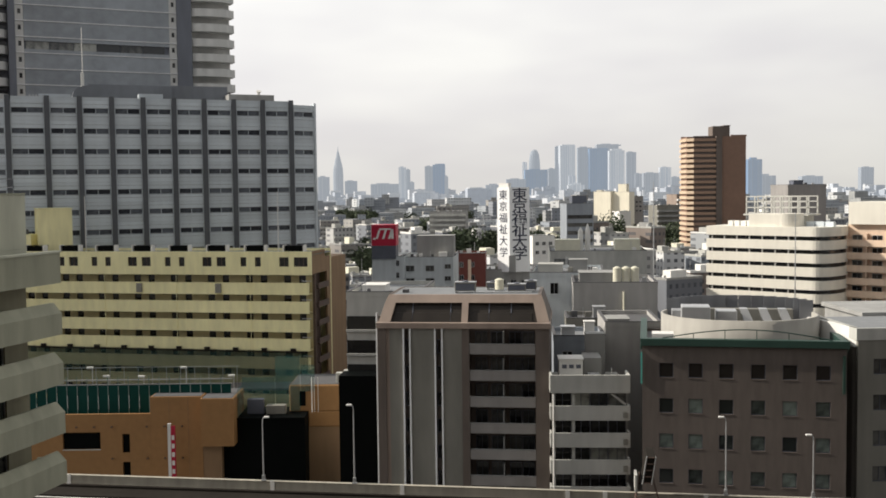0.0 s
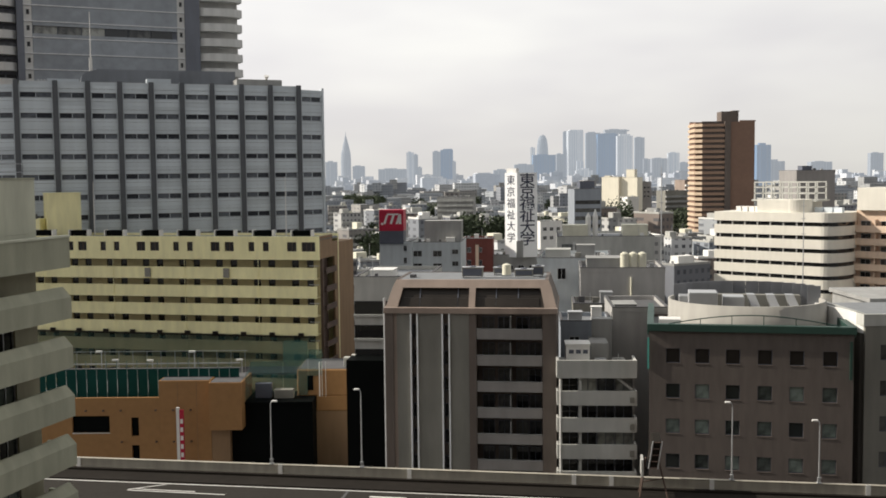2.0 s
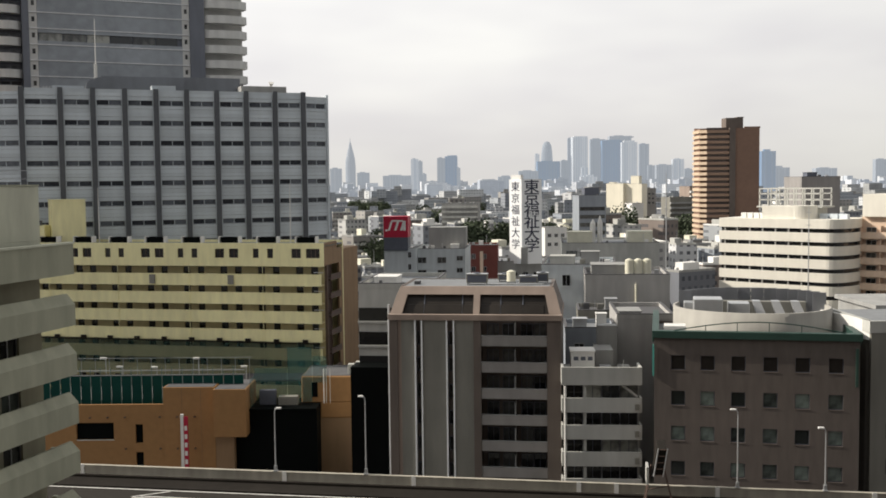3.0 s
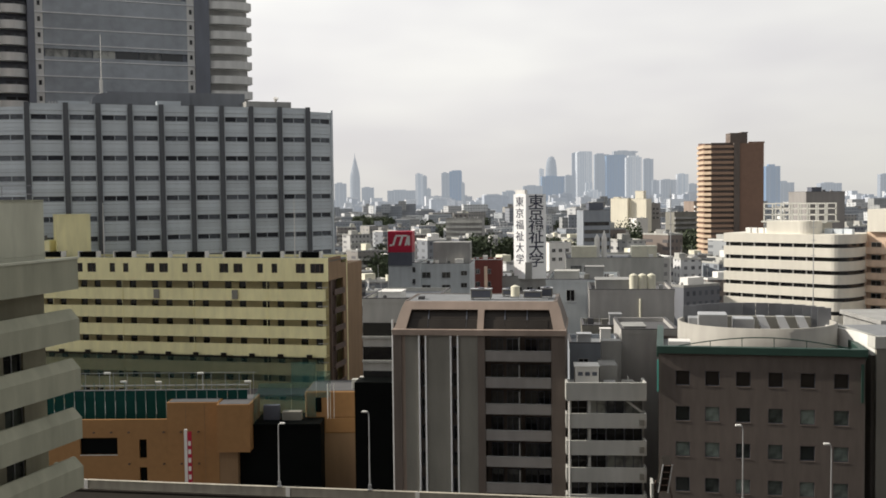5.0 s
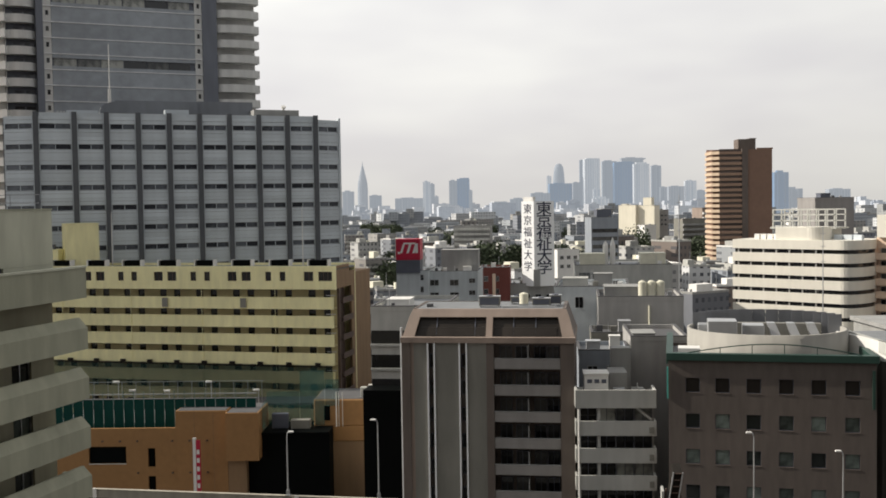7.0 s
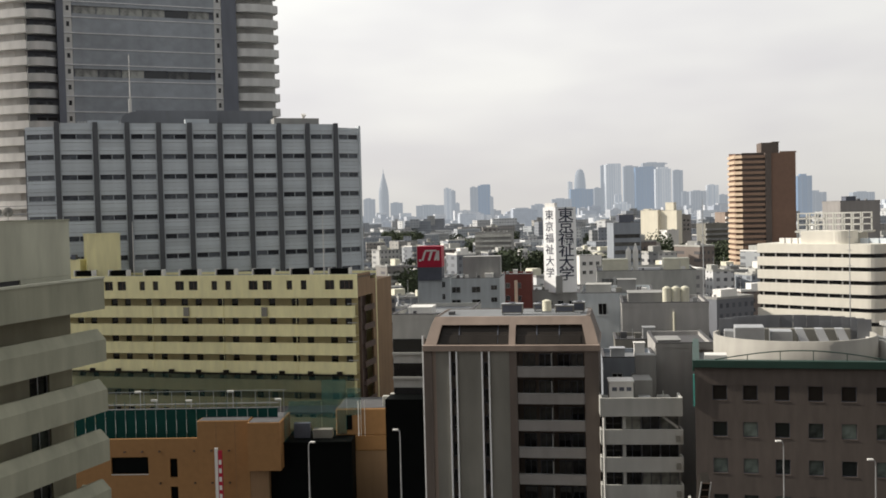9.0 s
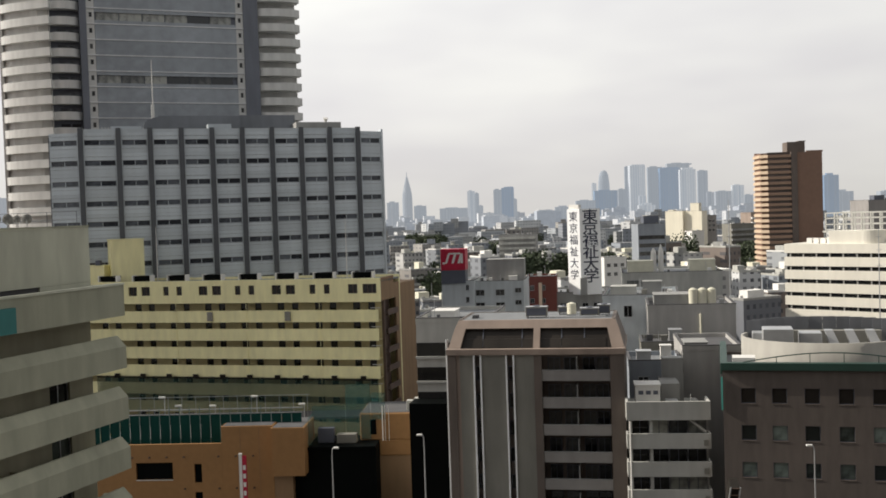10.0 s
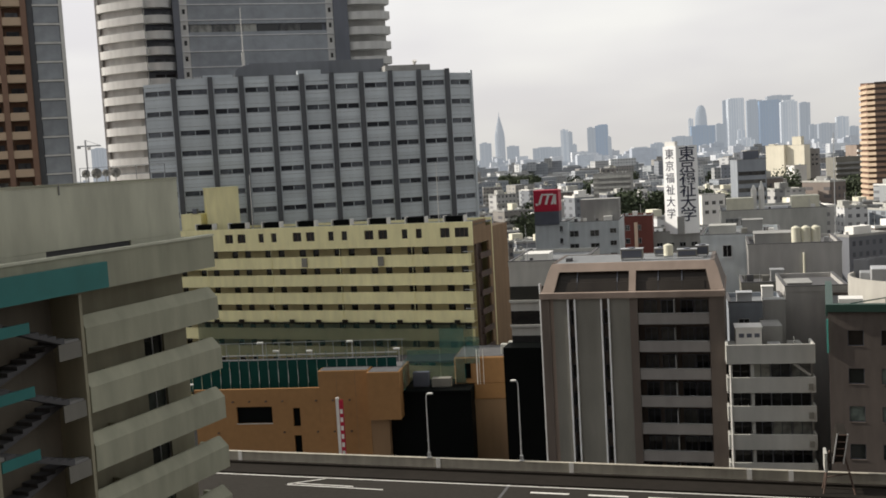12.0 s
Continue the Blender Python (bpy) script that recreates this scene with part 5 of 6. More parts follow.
# long flat block with cream tanks
plain_house("warehouse", "long grey flat-roofed block with cream plant boxes", 23.5, 230, -5, 21.0, 22, 28.0, PALE, windows=((0.8, 4, 1, (24.2,), 3.4, 2.2),),
            glass=GLASSPALE, units=((1.2, 4, 5.5, 5, 2.2, CREAM), (14.5, 4, 5.5, 5, 2.2, CREAM)))
for i in range(2):
    t_ = thing("water_tank", 31.0 + i * 1.6, 236, 27.4, 0, "white slim roof tank with a domed top", "water tank", "white roof tanks")
    part("tank", rod(bmesh.new(), (0, 0, 0), (0, 0, 4.6), 0.6, 16), WHITE, t_)
    part("tank_cap", rod(bmesh.new(), (0, 0, 4.6), (0, 0, 5.6 + 0.8 * i), 0.6, 16, 0.1), WHITE, t_)
# sign house and neighbours
o = plain_house("office_building", "grey house with a red sign box on its roof", -17.9, 260, -5, 8.0, 16, 25.4, PALEBLUE, windows=((6.0, 2, 1, (14, 17, 20, 23), 0.8, 1.4),))
plain_house("office_building", "grey office house with scattered windows", -11.6, 262, -5, 14.0, 18, 25.0, PALEBLUE, windows=((2.0, 5.0, 2, (21.4, 18.2, 15.0), 2.2, 1.5), (11.8, 5, 1, (22.0, 19.0, 16.0), 1.6, 1.2)),
            units=((4.2, 6, 9.5, 6, 5.0, CONCRETE), (10, 4, 2, 2, 0.8, WHITE)))
s = thing("sign_box", -17.9, 259.6, 24.8, -5, "red rooftop advertising box with white slanted shapes on a slate base", "sign")
part("sign_base", B((0, 6.0, 0, 5, 0, 3.3)), SIGNGREY, s)
part("sign_panel", B((-0.05, 6.05, -0.05, 5.05, 3.31, 8.5)), RED, s)
part("sign_edge", B((-0.15, -0.06, -0.06, 5.06, 3.31, 8.6)), WHITE, s)
for bx, w in ((1.0, 0.55), (2.6, 0.6), (4.1, 0.6)):
    bm = bmesh.new()
    v = [bm.verts.new(q) for q in ((bx, -0.09, 5.0), (bx + w, -0.09, 5.0), (bx + w + 0.7, -0.09, 7.2), (bx + 0.7, -0.09, 7.2), (bx, -0.055, 5.0), (bx + w, -0.055, 5.0), (bx + w + 0.7, -0.055, 7.2), (bx + 0.7, -0.055, 7.2))]
    for f in ((0, 1, 2, 3), (7, 6, 5, 4), (0, 4, 5, 1), (1, 5, 6, 2), (2, 6, 7, 3), (3, 7, 4, 0)):
        bm.faces.new([v[i] for i in f])
    part("logo_bar", bm, WHITE, s)
for bx in ((1.9, 4.85, -0.09, -0.055, 7.21, 7.6), (4.9, 5.5, -0.09, -0.055, 5.0, 7.4), (0.4, 0.98, -0.09, -0.055, 4.8, 5.3)):
    part("logo_bar", B(bx), WHITE, s)
o = plain_house("shop_house", "red brick house with a pale stair", 3.2, 286, -4, 8.2, 12, 24.3, BRICKRED, windows=((1, 3, 2, (20.5, 17), 1.2, 1.4),), units=((3, 2, 1.2, 1.2, 1.0, WHITE),))
part("stair_wall", B((-0.9, -0.01, -0.2, 4, 0, 24.6), (3.4, 4.3, -0.3, -0.11, 0, 22.6)), PINKISH, o, "pale pink stair wall")
plain_house("office_building", "low grey house below the tall sign", 8.4, 288, -4, 19.5, 20, 19.6, CONCRETE, windows=((1, 3, 6, (15.5, 12), 1.6, 1.2),))


# tall sign tower with vertical lettering
def sign_tower():
    o = thing("sign_tower", 15.2, 285.5, 19.0, 0, "tall white sign tower lettered vertically in dark characters", "sign")
    bm = prism(bmesh.new(), [(-0.3, 2.8), (2.9, 0), (8.5, 1.25), (5.4, 5.2)], 0.0, 23.2)
    part("sign_body", bm, SIGNWHITE, o)
    part("sign_cap", prism(bmesh.new(), [(0.2, 2.8), (2.7, 0.4), (3.4, 0.6), (1.0, 3.1)], 23.21, 24.4), WHITE, o)
    part("sign_foot", B((2.6, 4.4, -0.9, 0.0, 0, 4.6)), CONCRETE, o)
    text = "\u6771\u4eac\u798f\u7949\u5927\u5b66"
    for side, (p_, q_, size) in enumerate((((2.9, 0.0), (8.5, 1.25), 4.2), ((-0.3, 2.8), (2.9, 0.0), 3.1))):
        ux, uy = q_[0] - p_[0], q_[1] - p_[1]
        ln = math.hypot(ux, uy)
        ang = math.atan2(uy, ux)
        for i, ch in enumerate(text):
            cu = bpy.data.curves.new("letter", "FONT")
            cu.body, cu.size, cu.extrude = ch, size, 0.02
            cu.offset = 0.035 if side == 0 else 0.0
            cu.align_x, cu.align_y = "CENTER", "CENTER"
            tmp = bpy.data.objects.new("tmp", cu)
            scene.collection.objects.link(tmp)
            me = bpy.data.meshes.new_from_object(tmp.evaluated_get(bpy.context.evaluated_depsgraph_get()))
            bpy.data.objects.remove(tmp)
            me.materials.clear()
            me.materials.append(INK)
            ob = new("letter", me)
            ob.parent = o
            z = 21.0 - i * (3.25 if side == 0 else 3.15)
            k = 0.5
            ob.matrix_basis = Matrix.Translation((p_[0] + ux * k + math.sin(ang) * 0.05, p_[1] + uy * k - math.cos(ang) * 0.05, z)) @ Matrix.Rotation(ang, 4, "Z") @ Matrix.Rotation(math.pi / 2, 4, "X") @ Matrix.Diagonal((1.08 if side == 0 else 0.95, 0.92, 1, 1))
    return o


sign_tower()


# white office with rounded end and long window bands
def round_office():
    o = thing("office_building", 62.0, 246, 0, -42, "cream-white office block with rounded end and long window bands", "building")
    L, D, R = 25.6, 16.0, 8.0
    outline = [(0, 0), (L, 0)] + [(L + 0.48 * R * math.sin(radians(i * 10)), R - R * math.cos(radians(i * 10))) for i in range(1, 19)] + [(0, D)]
    inset = [(0.4, 0.5), (L, 0.5)] + [(L + 0.48 * (R - 0.5) * math.sin(radians(i * 10)), R - (R - 0.5) * math.cos(radians(i * 10))) for i in range(1, 19)] + [(0.4, D - 0.5)]
    part("window_core", prism(bmesh.new(), inset, 0, 32.5), GLASS, o, "dark continuous window bands")
    for k in range(10):
        z = 32.6 - k * 2.96
        part("band", prism(bmesh.new(), outline, z - 2.05, z), CREAMWHITE, o)
        for i in range(7):
            part("mullion", B((1.2 + i * 3.1, 1.5 + i * 3.1, 0.25, 0.49, z - 2.95, z - 2.06)), CONCRETE, o)
    part("roof_drum", rod(bmesh.new(), (18.2, 4.1, 32.6), (18.2, 4.1, 35.5), 3.4, 32), CREAMWHITE, o)
    part("roof_block", B((10.3, 18.2, 0.75, 7.3, 32.6, 35.45)), CREAMWHITE, o)
    part("roof_house", B((7, 20, 8.5, 14, 32.6, 34.89)), PALE, o)
    fr = bmesh.new()
    for i in range(8):
        x = 6 + i * 2.1
        box(fr, x, x + 0.3, 8, 8.3, 35.3, 39.2)
        box(fr, x, x + 0.3, 14, 14.3, 35.3, 39.2)
    for z in (36.6, 38.0, 39.2):
        box(fr, 6, 21.0, 8, 8.3, z, z + 0.25)
        box(fr, 6, 21.0, 14, 14.3, z, z + 0.25)
    part("roof_frame", fr, PALE, o, "open pale rooftop frame")
    part("roof_deck", B((5.6, 21.4, 7.6, 14.8, 34.9, 35.29)), PALE, o)
    for i in range(4):
        part("roof_unit", B((4 + i * 1.6, 5.2 + i * 1.6, 3, 4.4, 32.6, 33.8)), WHITE, o)
    for i in range(3):
        part("air_unit", B((L - 3.6 + i * 2.2, L - 1.8 + i * 2.2, 5, 6.4, 32.6, 33.7)), SILVER, o)
    return o


CREAMWHITE = surface("cream_white_tile", (0.74, 0.71, 0.63), 0.7, spread=0.08, streak=0.05)
round_office()


# salmon apartment house beside it
def salmon_house():
    o = thing("apartment_building", 90.2, 234, 0, -42, "salmon-beige apartment house with balconies and cream upper block", "building")
    part("wall", B((0, 22, 1.6, 14, 0, 33)), PINKISH, o)
    part("upper_block", B((0.5, 22, 0.4, 13, 33.01, 38.0)), CREAMWHITE, o)
    for k in range(11):
        z = 29.6 - k * 2.85
        if z > 1:
            b = part("balcony", B((0, 22, 0, 0.2, z - 1.5, z), (0, 22, 0.21, 1.59, z - 1.5, z - 1.3)), PINKISH, o)
            for i in range(5):
                part("divider", B((i * 4.4, i * 4.4 + 0.2, 0.21, 1.59, z, z + 1.35)), PINKISH, b)
                window(o, i * 4.4 + 1.0, z - 1.2, 2.2, 2.2, STEEL, GLASS, 1.45, 1, 0.05)
    return o


salmon_house()


# russet high-rise
TOWERFRONT = surface("muted_brown_tile", (0.34, 0.225, 0.16), 0.8, spread=0.08)


def russet_tower():
    a = radians(-32)
    o = thing("apartment_tower", 118.6, 521, 0, 0, "russet-brown apartment tower with tan balcony edges paled as if sunlit", "building")
    H = 66.5
    part("core", prism(bmesh.new(), [(4.0, 4.5), (20.5, 1.5), (32.5, 4.5), (32.5, 18), (4.0, 18)], 0, H), BROWNTOWER, o)
    part("corner_wall", B((20.6, 32.6, 1.0, 4.4, 0, H)), BROWNTOWER, o)
    part("stair_slot", B((17.6, 20.55, 0.2, 2.5, 0, H + 0.2)), BROWNTILE, o)
    part("roof_house", B((16.5, 25.0, 3, 12, H, H + 5.2), (22, 25.4, 2.8, 12.2, H + 5.21, H + 5.6)), BROWNTILE, o)
    part("roof_kerb", B((4.0, 33, 17.0, 18.0, H, H + 0.7), (25.1, 33, 1, 2, H, H + 0.7)), BROWNTOWER, o)
    front = mesh_of(B((6.5, 17.5, 0.2, 0.5, -0.3, 1.05), (6.5, 17.5, 0.51, 3.4, -0.3, -0.1)), "balcony", TOWERFRONT)
    # side edges much paler than the fronts: sunlight painted onto the left side
    side = mesh_of(prism(bmesh.new(), [(3.2, 17.6), (3.2, 3.6), (6.4, 0.2), (6.5, 1.0), (3.5, 4.2), (3.5, 17.6)], -0.3, 1.15), "balcony_edge", TOWERBAL)
    dk = mesh_of(B((6.5, 17.5, 1.6, 1.7, 1.06, 2.3)), "balcony_window", GLASSBROWN)
    for k in range(24):
        b = again("balcony", front, o, 0, 0, H - 2.0 - k * 2.62)
        again("balcony_edge", side, b, 0, 0, 0)
        again("balcony_window", dk, b, 0, 0, 0)
    return o


russet_tower()

# office towers and pale blocks of the middle distance
o = plain_house("office_building", "slim grey office tower with dark window bands", 49.6, 420, 6, 11.0, 12, 35.5, PALEBLUEDARK, units=((3, 3, 6, 5, 3.0, SIGNGREY),))
for k in range(8):
    part("ribbon_window", B((0.4, 10.6, -0.1, -0.01, 29.4 - k * 3.2, 30.9 - k * 3.2)), GLASS, o)
plain_house("office_building", "sunlit cream apartment block", 101.5, 704, -36, 12.5, 8, 39.0, CREAMTILE, units=((1, 2, 4, 4, 0.8, CREAMTILE),))
plain_house("office_building", "sunlit cream apartment block", 113.5, 699, -36, 12, 8, 38.6, CREAMTILE, units=((3, 2, 6, 4, 5.2, CREAMTILE),))
plain_house("office_building", "grey brown apartment block", 126.5, 706, 8, 9, 14, 35.5, GREYBAL, windows=((1, 2.6, 3, (31, 28, 25), 1.6, 1.4),))
plain_house("apartment_building", "white apartment block with pale walls", 108, 640, 20, 8, 9, 27, WHITE)
plain_house("apartment_building", "small white house with dark windows", 32.5, 380, 16, 8.5, 9, 24.6, WHITE, windows=((1, 2.6, 3, (21, 17.8), 1.4, 1.3),))
o = plain_house("apartment_building", "grey gallery apartment block", -8, 600, -8, 21, 12, 29.2, CONCRETE)
for k in range(5):
    part("gallery", B((0, 21, -1.2, -0.1, 26.4 - k * 2.9, 27.6 - k * 2.9)), PALE, o)
o = plain_house("apartment_building", "tan apartment block with balconies", 143, 640, 18, 13, 12, 37.0, MAUVE)
for k in range(8):
    part("balcony", B((0, 13, -1.4, -0.1, 33.0 - k * 2.9, 34.2 - k * 2.9)), WHITE, o)
o = plain_house("apartment_building", "dark grey apartment block with balconies", 125, 610, 14, 14, 12, 31.0, GREYPANEL)
for k in range(6):
    part("balcony", B((0, 14, -1.4, -0.1, 27.0 - k * 2.9, 28.2 - k * 2.9)), CONCRETE, o)
o = plain_house("hall", "low hall with a pale barrel roof", 160, 560, -10, 34, 24, 16, PALE)
bm = prism(bmesh.new(), [(0, 0)] + [(34 * i / 12, -3.6 * math.sin(math.pi * i / 12)) for i in range(1, 12)] + [(34, 0)], 0, 24)
bmesh.ops.transform(bm, matrix=Matrix.Translation((0, 24, 16.01)) @ Matrix.Rotation(math.pi / 2, 4, "X") @ Matrix.Diagonal((1, -1, 1, 1)), verts=bm.verts)
bmesh.ops.recalc_face_normals(bm, faces=bm.faces)
part("barrel_roof", bm, PALE, o)
plain_house("office_building", "dark grey block with a plain flat top", 99, 300, 6, 11.5, 12, 42.0, GREYBAL, units=((3, 3, 3, 3, 1.2, SIGNGREY),))
for mx, my, mh in ((41.3, 205, 43.0), (69.5, 206, 36.5)):
    ob = thing("antenna_mast", mx, my, 0, 0, "slim grey antenna mast among the roofs", "mast", "antenna masts")
    part("pole", rod(bmesh.new(), (0, 0, 0.4), (0, 0, mh), 0.17, 8, 0.07), STEEL, ob)
    part("foot", B((-0.5, 0.5, -0.5, 0.5, 0, 0.4)), CONCRETE, ob)
    for z_ in (mh - 7.0, mh - 4.0, mh - 1.5):
        part("cross_arm", rod(bmesh.new(), (-0.5, 0, z_), (0.5, 0, z_), 0.05, 6), STEEL, ob)


# ---- the town behind: separate houses, then the far carpet ----
rng = random.Random(7)
TAKEN = [(-19, 256, 5, 285), (2, 282, 30, 312), (12, 160, 28, 185), (22, 226, 47, 256), (55, 235, 130, 285), (112, 515, 156, 552), (42, 408, 62, 436), (-10, 590, 16, 616), (30, 370, 45, 392), (95, 600, 165, 730), (155, 550, 200, 590), (95, 295, 115, 318), (15, 135, 32, 166), (-20, 128, -2, 152)]
GROVES = [(2, 430, 24, 500), (40, 500, 60, 545), (88, 575, 112, 606), (-26, 770, -8, 830), (-102, 930, -66, 1030), (126, 560, 150, 600), (60, 450, 78, 490)]


def free(x, y, r):
    return all(not (a - r < x < c + r and b - r < y < d + r) for a, b, c, d in TAKEN)


def grove(x, y, r):
    return any(a - r < x < c + r and b - r < y < d + r for a, b, c, d in GROVES)


def town_house(x, y, rz, w, d, h):
    if y < 250 and 0.18 < x / y < 0.46:
        h = min(h, 9.5)                  # low houses in front of the rounded office
    o = thing("house", x, y, 0, rz, rng.choice(("small flat-roofed town house with rows of windows", "mid-rise town block with rows of small windows", "plain city block with a cluttered flat roof")), "building", "town houses")
    part("wall", B((0, w, 0, d, 0, h)), CITYONE, o)
    part("roof", B((0.3, w - 0.3, 0.3, d - 0.3, h + 0.005, h + 0.15)), ROOF if rng.random() < 0.7 else ROOFDARK, o)
    part("parapet", B((-0.1, w + 0.1, -0.1, 0.28, h + 0.001, h + 0.7), (-0.1, 0.28, 0.29, d, h + 0.001, h + 0.7), (w - 0.28, w + 0.1, 0.29, d, h + 0.001, h + 0.7)), rng.choice((PALE, CONCRETE, WHITE)), o)
    u = rng.uniform(0.2, 0.45) * w
    ux = rng.uniform(0.5, w - u - 0.5)
    part("stair_house", B((ux, ux + u, d * 0.4, d * 0.8, h + 0.16, h + rng.uniform(2, 3.4))), rng.choice((PALE, CONCRETE, WHITE, CREAM)), o)
    if rng.random() < 0.6:
        tx = rng.uniform(1, w - 1.6)
        part("roof_tank", B((tx, tx + 1.3, d * 0.2, d * 0.2 + 1.2, h + 0.16, h + 1.5)), rng.choice((WHITE, CREAM, STEEL)), o)
    for _ in range(rng.randint(1, 4)):
        ax, ay = rng.uniform(0.6, w - 1.4), rng.uniform(0.6, d - 1.4)
        part("air_unit", B((ax, ax + rng.uniform(0.6, 1.3), ay, ay + 0.8, h + 0.16, h + rng.uniform(0.7, 1.3))), rng.choice((STEEL, WHITE, CONCRETE)), o)
    if rng.random() < 0.4:
        ax = rng.uniform(0.6, w - 0.6)
        part("antenna", rod(bmesh.new(), (ax, d * 0.5, h), (ax, d * 0.5, h + rng.uniform(3, 6)), 0.06, 6), STEEL, o)
    if rng.random() < 0.55:
        for k in range(1, int(h // 3.0)):
            part("balcony", B((0.3, w * 0.7, -1.0, -0.02, k * 3.0 + 0.1, k * 3.0 + 1.2)), PALE, o)
    return o


made = 0
y = 200.0
while y < 760:
    x = -0.14 * y
    while x < 0.5 * y:
        w, d = rng.uniform(7, 16), rng.uniform(8, 15)
        cap = 15 if y < 330 else 21
        h = rng.uniform(6.5, cap) + (rng.random() < 0.12) * rng.uniform(3, 9)
        if free(x + w / 2, y + d / 2, 7) and not grove(x + w / 2, y + d / 2, 4) and rng.random() < 0.93:
            town_house(x, y + rng.uniform(-4, 4), rng.uniform(2, 34), w, d, h)
            made += 1
        x += w + rng.uniform(1.5, 7) + y * 0.006
    y += 15 + y * 0.035

# far carpet of roofs, too many to count
cv, cf = [], []


def slab(x, y, rz, w, d, h, z0=0.0):
    c, s_ = math.cos(rz), math.sin(rz)
    b = len(cv)
    for z in (z0, h):
        for px, py in ((0, 0), (w, 0), (w, d), (0, d)):
            cv.append((x + c * px - s_ * py, y + s_ * px + c * py, z))
    cf.extend([(b, b + 1, b + 5, b + 4), (b + 1, b + 2, b + 6, b + 5), (b + 2, b + 3, b + 7, b + 6), (b + 3, b, b + 4, b + 7), (b + 4, b + 5, b + 6, b + 7)])


y = 770.0
while y < 4300:
    x = -0.62 * y if y > 1500 else -0.16 * y
    while x < 0.62 * y:
        w, d = rng.uniform(9, 26) * (1 + y / 5000), rng.uniform(10, 20)
        h = rng.uniform(7, 24) + (rng.random() < 0.16) * rng.uniform(6, 12 if y < 1700 else 24)
        slab(x, y + rng.uniform(-14, 14), radians(rng.uniform(2, 36)), w, d, h)
        if rng.random() < 0.35:
            slab(x + w * 0.2, y + d * 0.3, 0.0, w * 0.35, d * 0.35, h + rng.uniform(2, 4), h - 8)
        x += w + rng.uniform(2, 12) + y * 0.008
    y += 22 + y * 0.014
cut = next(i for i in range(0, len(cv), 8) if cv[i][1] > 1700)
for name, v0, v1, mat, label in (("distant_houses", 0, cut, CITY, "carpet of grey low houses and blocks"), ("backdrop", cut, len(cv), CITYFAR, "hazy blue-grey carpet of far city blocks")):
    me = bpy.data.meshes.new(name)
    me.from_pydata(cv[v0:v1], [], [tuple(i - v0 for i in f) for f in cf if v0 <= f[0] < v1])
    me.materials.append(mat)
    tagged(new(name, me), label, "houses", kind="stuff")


# ---- far skyline ----
def far_tower(x, y, w, d, h, mat, label, rz=0, steps=()):
    o = thing("skyscraper", x, y, 0, rz, label, "skyscraper", "skyline towers")
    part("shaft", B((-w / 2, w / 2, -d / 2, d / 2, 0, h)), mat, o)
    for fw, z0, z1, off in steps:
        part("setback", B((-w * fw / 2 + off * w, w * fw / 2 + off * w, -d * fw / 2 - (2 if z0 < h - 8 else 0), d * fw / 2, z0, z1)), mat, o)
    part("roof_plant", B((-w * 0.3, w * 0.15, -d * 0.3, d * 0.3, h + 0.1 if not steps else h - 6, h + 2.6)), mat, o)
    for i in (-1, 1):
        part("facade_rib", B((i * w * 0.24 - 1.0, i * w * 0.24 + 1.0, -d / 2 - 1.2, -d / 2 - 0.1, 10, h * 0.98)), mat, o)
    return o


def round_skyscraper(x, y, tiers, label):
    """A tower of rounded section that draws in towards its top: (half width, height) pairs from the ground up."""
    o = thing("skyscraper", x, y, 0, 0, label, "skyscraper", "skyline towers")
    n = 16
    bm = bmesh.new()
    rings = [[bm.verts.new((r * math.cos(i * math.tau / n), r * 0.8 * math.sin(i * math.tau / n), z)) for i in range(n)] for r, z in tiers]
    for lo, hi in zip(rings, rings[1:]):
        for i in range(n):
            bm.faces.new((lo[i], lo[(i + 1) % n], hi[(i + 1) % n], hi[i]))
    bm.faces.new(rings[-1])
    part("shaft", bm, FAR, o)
    return o


PB, PG, PP = "hazy blue glass skyscraper on the horizon", "hazy grey skyscraper on the horizon", "pale hazy tower on the horizon"
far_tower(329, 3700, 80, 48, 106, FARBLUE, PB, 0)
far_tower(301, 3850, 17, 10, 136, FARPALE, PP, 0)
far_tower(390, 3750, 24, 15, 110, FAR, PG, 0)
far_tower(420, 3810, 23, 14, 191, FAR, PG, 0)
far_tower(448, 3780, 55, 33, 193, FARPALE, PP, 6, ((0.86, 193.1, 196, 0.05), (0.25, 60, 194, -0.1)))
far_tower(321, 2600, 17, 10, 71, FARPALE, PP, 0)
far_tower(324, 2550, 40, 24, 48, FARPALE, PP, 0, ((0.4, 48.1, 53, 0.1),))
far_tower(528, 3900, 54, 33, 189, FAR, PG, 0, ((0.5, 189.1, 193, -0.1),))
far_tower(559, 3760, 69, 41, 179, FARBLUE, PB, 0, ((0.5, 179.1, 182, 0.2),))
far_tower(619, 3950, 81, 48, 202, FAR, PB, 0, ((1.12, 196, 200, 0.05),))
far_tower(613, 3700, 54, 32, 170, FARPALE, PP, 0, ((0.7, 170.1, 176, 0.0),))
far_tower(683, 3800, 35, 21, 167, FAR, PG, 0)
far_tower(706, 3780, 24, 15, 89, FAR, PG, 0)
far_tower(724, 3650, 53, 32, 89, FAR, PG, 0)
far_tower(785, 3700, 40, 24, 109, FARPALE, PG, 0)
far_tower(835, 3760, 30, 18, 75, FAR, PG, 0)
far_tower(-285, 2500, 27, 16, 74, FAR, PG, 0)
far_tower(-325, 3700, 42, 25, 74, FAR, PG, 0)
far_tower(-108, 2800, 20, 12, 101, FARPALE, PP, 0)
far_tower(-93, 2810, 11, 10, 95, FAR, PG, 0)
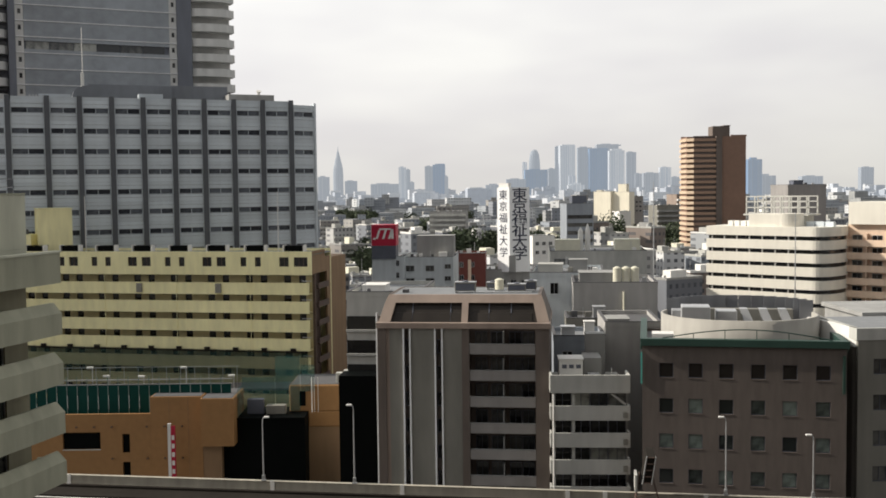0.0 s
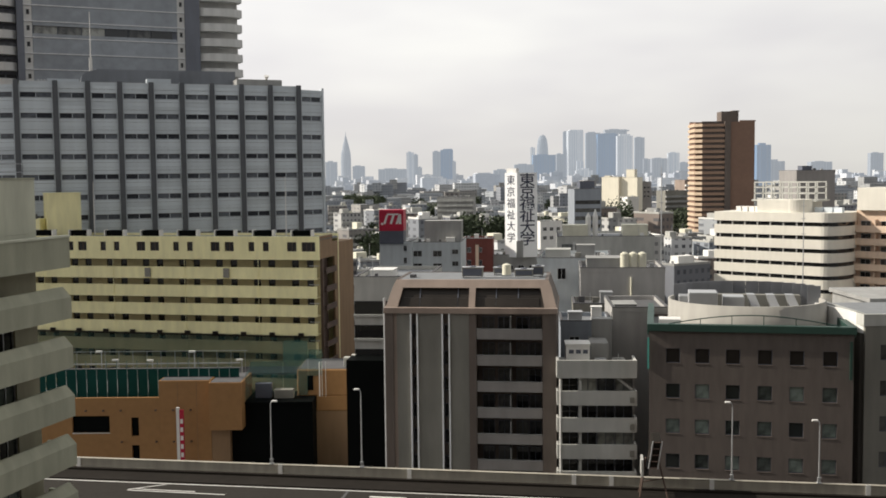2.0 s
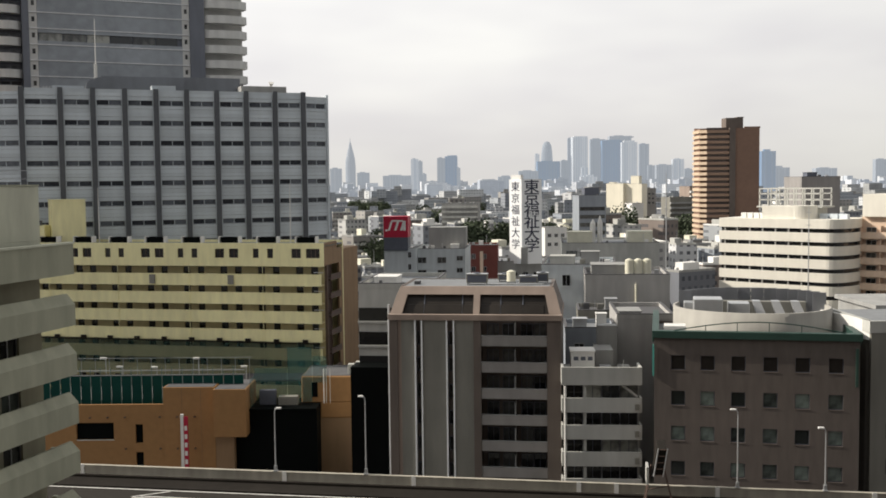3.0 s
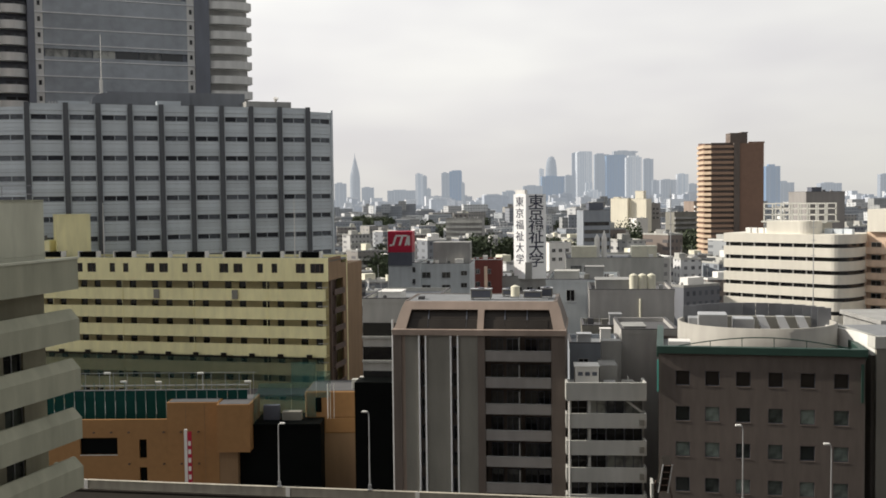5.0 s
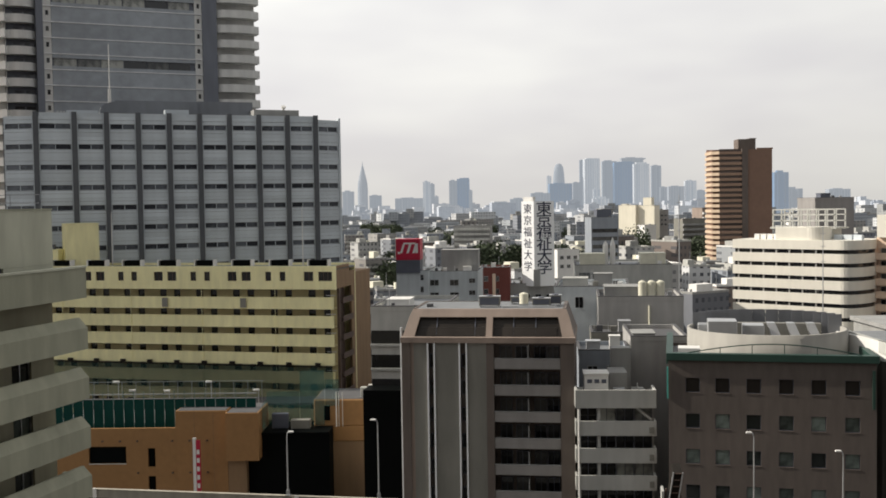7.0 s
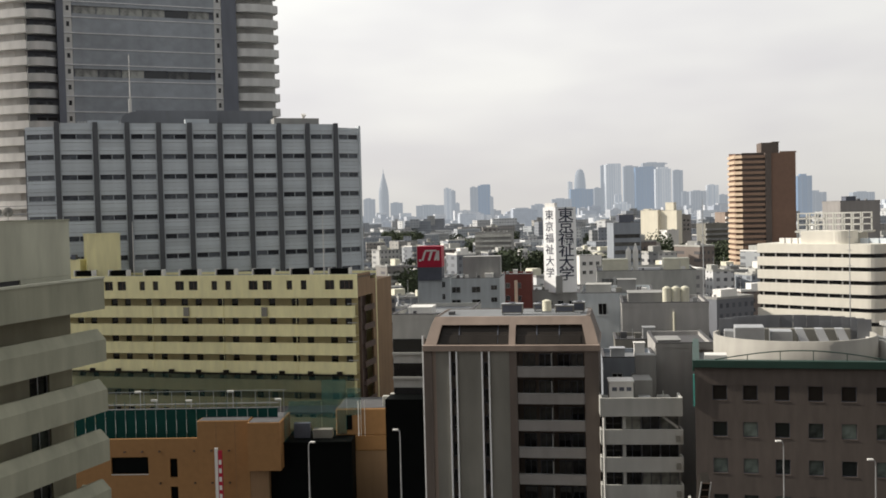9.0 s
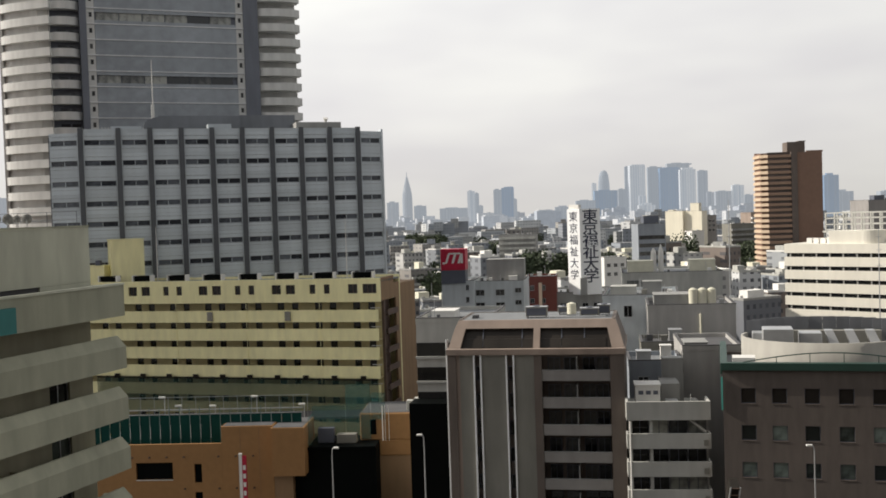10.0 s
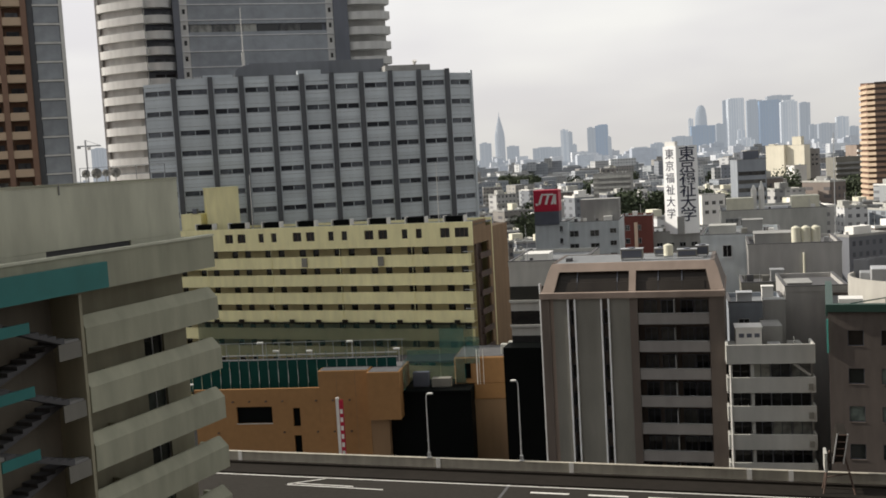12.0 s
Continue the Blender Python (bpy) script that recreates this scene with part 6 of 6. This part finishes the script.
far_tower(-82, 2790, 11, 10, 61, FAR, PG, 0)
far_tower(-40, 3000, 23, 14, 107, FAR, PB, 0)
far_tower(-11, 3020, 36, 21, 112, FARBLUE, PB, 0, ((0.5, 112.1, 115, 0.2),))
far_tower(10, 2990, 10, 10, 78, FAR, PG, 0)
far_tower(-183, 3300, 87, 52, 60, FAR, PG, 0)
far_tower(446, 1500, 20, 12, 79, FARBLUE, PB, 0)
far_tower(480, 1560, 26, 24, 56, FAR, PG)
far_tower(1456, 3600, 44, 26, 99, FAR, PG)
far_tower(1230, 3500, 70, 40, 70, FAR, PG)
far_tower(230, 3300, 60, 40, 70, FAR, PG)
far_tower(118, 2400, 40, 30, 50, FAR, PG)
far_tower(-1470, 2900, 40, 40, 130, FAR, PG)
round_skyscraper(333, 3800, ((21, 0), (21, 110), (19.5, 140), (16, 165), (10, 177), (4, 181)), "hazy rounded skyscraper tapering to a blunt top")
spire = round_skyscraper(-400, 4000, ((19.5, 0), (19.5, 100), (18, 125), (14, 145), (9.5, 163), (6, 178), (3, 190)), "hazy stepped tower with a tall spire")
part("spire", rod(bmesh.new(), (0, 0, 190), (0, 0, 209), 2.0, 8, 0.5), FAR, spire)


# ---- trees ----
def tree(x, y, z, r, h):
    """Tapered trunk, forked limbs, and an uneven crown of many leaf clumps."""
    o = thing("tree", x, y, z, rng.uniform(0, 360), "dark green broadleaf tree among the houses", "tree", "town trees")
    bm = rod(bmesh.new(), (0, 0, 0), (0.2, 0.1, h * 0.5), 0.28, 8, 0.16)
    for i in range(5):
        an = i * 1.26 + rng.random()
        rod(bm, (0.2, 0.1, h * 0.45), (r * 0.6 * math.cos(an), r * 0.6 * math.sin(an), h * rng.uniform(0.65, 0.85)), 0.13, 6, 0.04)
    part("trunk", bm, BARK, o)
    vs, fs = [], []
    lobes = [(rng.uniform(-0.55, 0.55) * r, rng.uniform(-0.55, 0.55) * r, h * rng.uniform(0.5, 0.88), r * rng.uniform(0.35, 0.6)) for _ in range(9)]
    for lx, ly, lz, lr in lobes:
        for _ in range(120 if r < 9 else 200):
            d = Vector((rng.gauss(0, 1), rng.gauss(0, 1), rng.gauss(0, 0.8)))
            d = d.normalized() * lr * rng.uniform(0.6, 1.08)
            c = Vector((lx, ly, lz)) + d
            u = Vector((rng.gauss(0, 1), rng.gauss(0, 1), rng.gauss(0, 1))).normalized()
            v = u.orthogonal().normalized()
            s_ = rng.uniform(0.06, 0.13) * r if r < 9 else rng.uniform(0.4, 0.95)
            b = len(vs)
            vs.extend([tuple(c - u * s_), tuple(c + v * s_ * 0.7), tuple(c + u * s_), tuple(c - v * s_ * 0.7)])
            fs.append((b, b + 1, b + 2, b + 3))
    me = bpy.data.meshes.new("crown")
    me.from_pydata(vs, [], fs)
    me.materials.append(LEAF)
    c = new("crown", me)
    c.parent = o
    return o


spots = [(90, 590, 15, 24), (97, 596, 13, 22), (84, 600, 12, 20), (104, 590, 10, 19)]
for x0, y0, x1, y1 in GROVES:
    for i in range(max(5, int((x1 - x0) * (y1 - y0) / 130))):
        spots.append((rng.uniform(x0, x1), rng.uniform(y0, y1), rng.uniform(5, 8.5), rng.uniform(17, 25)))
for i in range(50):
    yy = rng.uniform(300, 1000)
    spots.append((rng.uniform(-0.12, 0.36) * yy, yy, rng.uniform(4, 8), rng.uniform(14, 22)))
for x, y, r, h in spots:
    if free(x, y, 2):
        tree(x, y, 0, r, h)
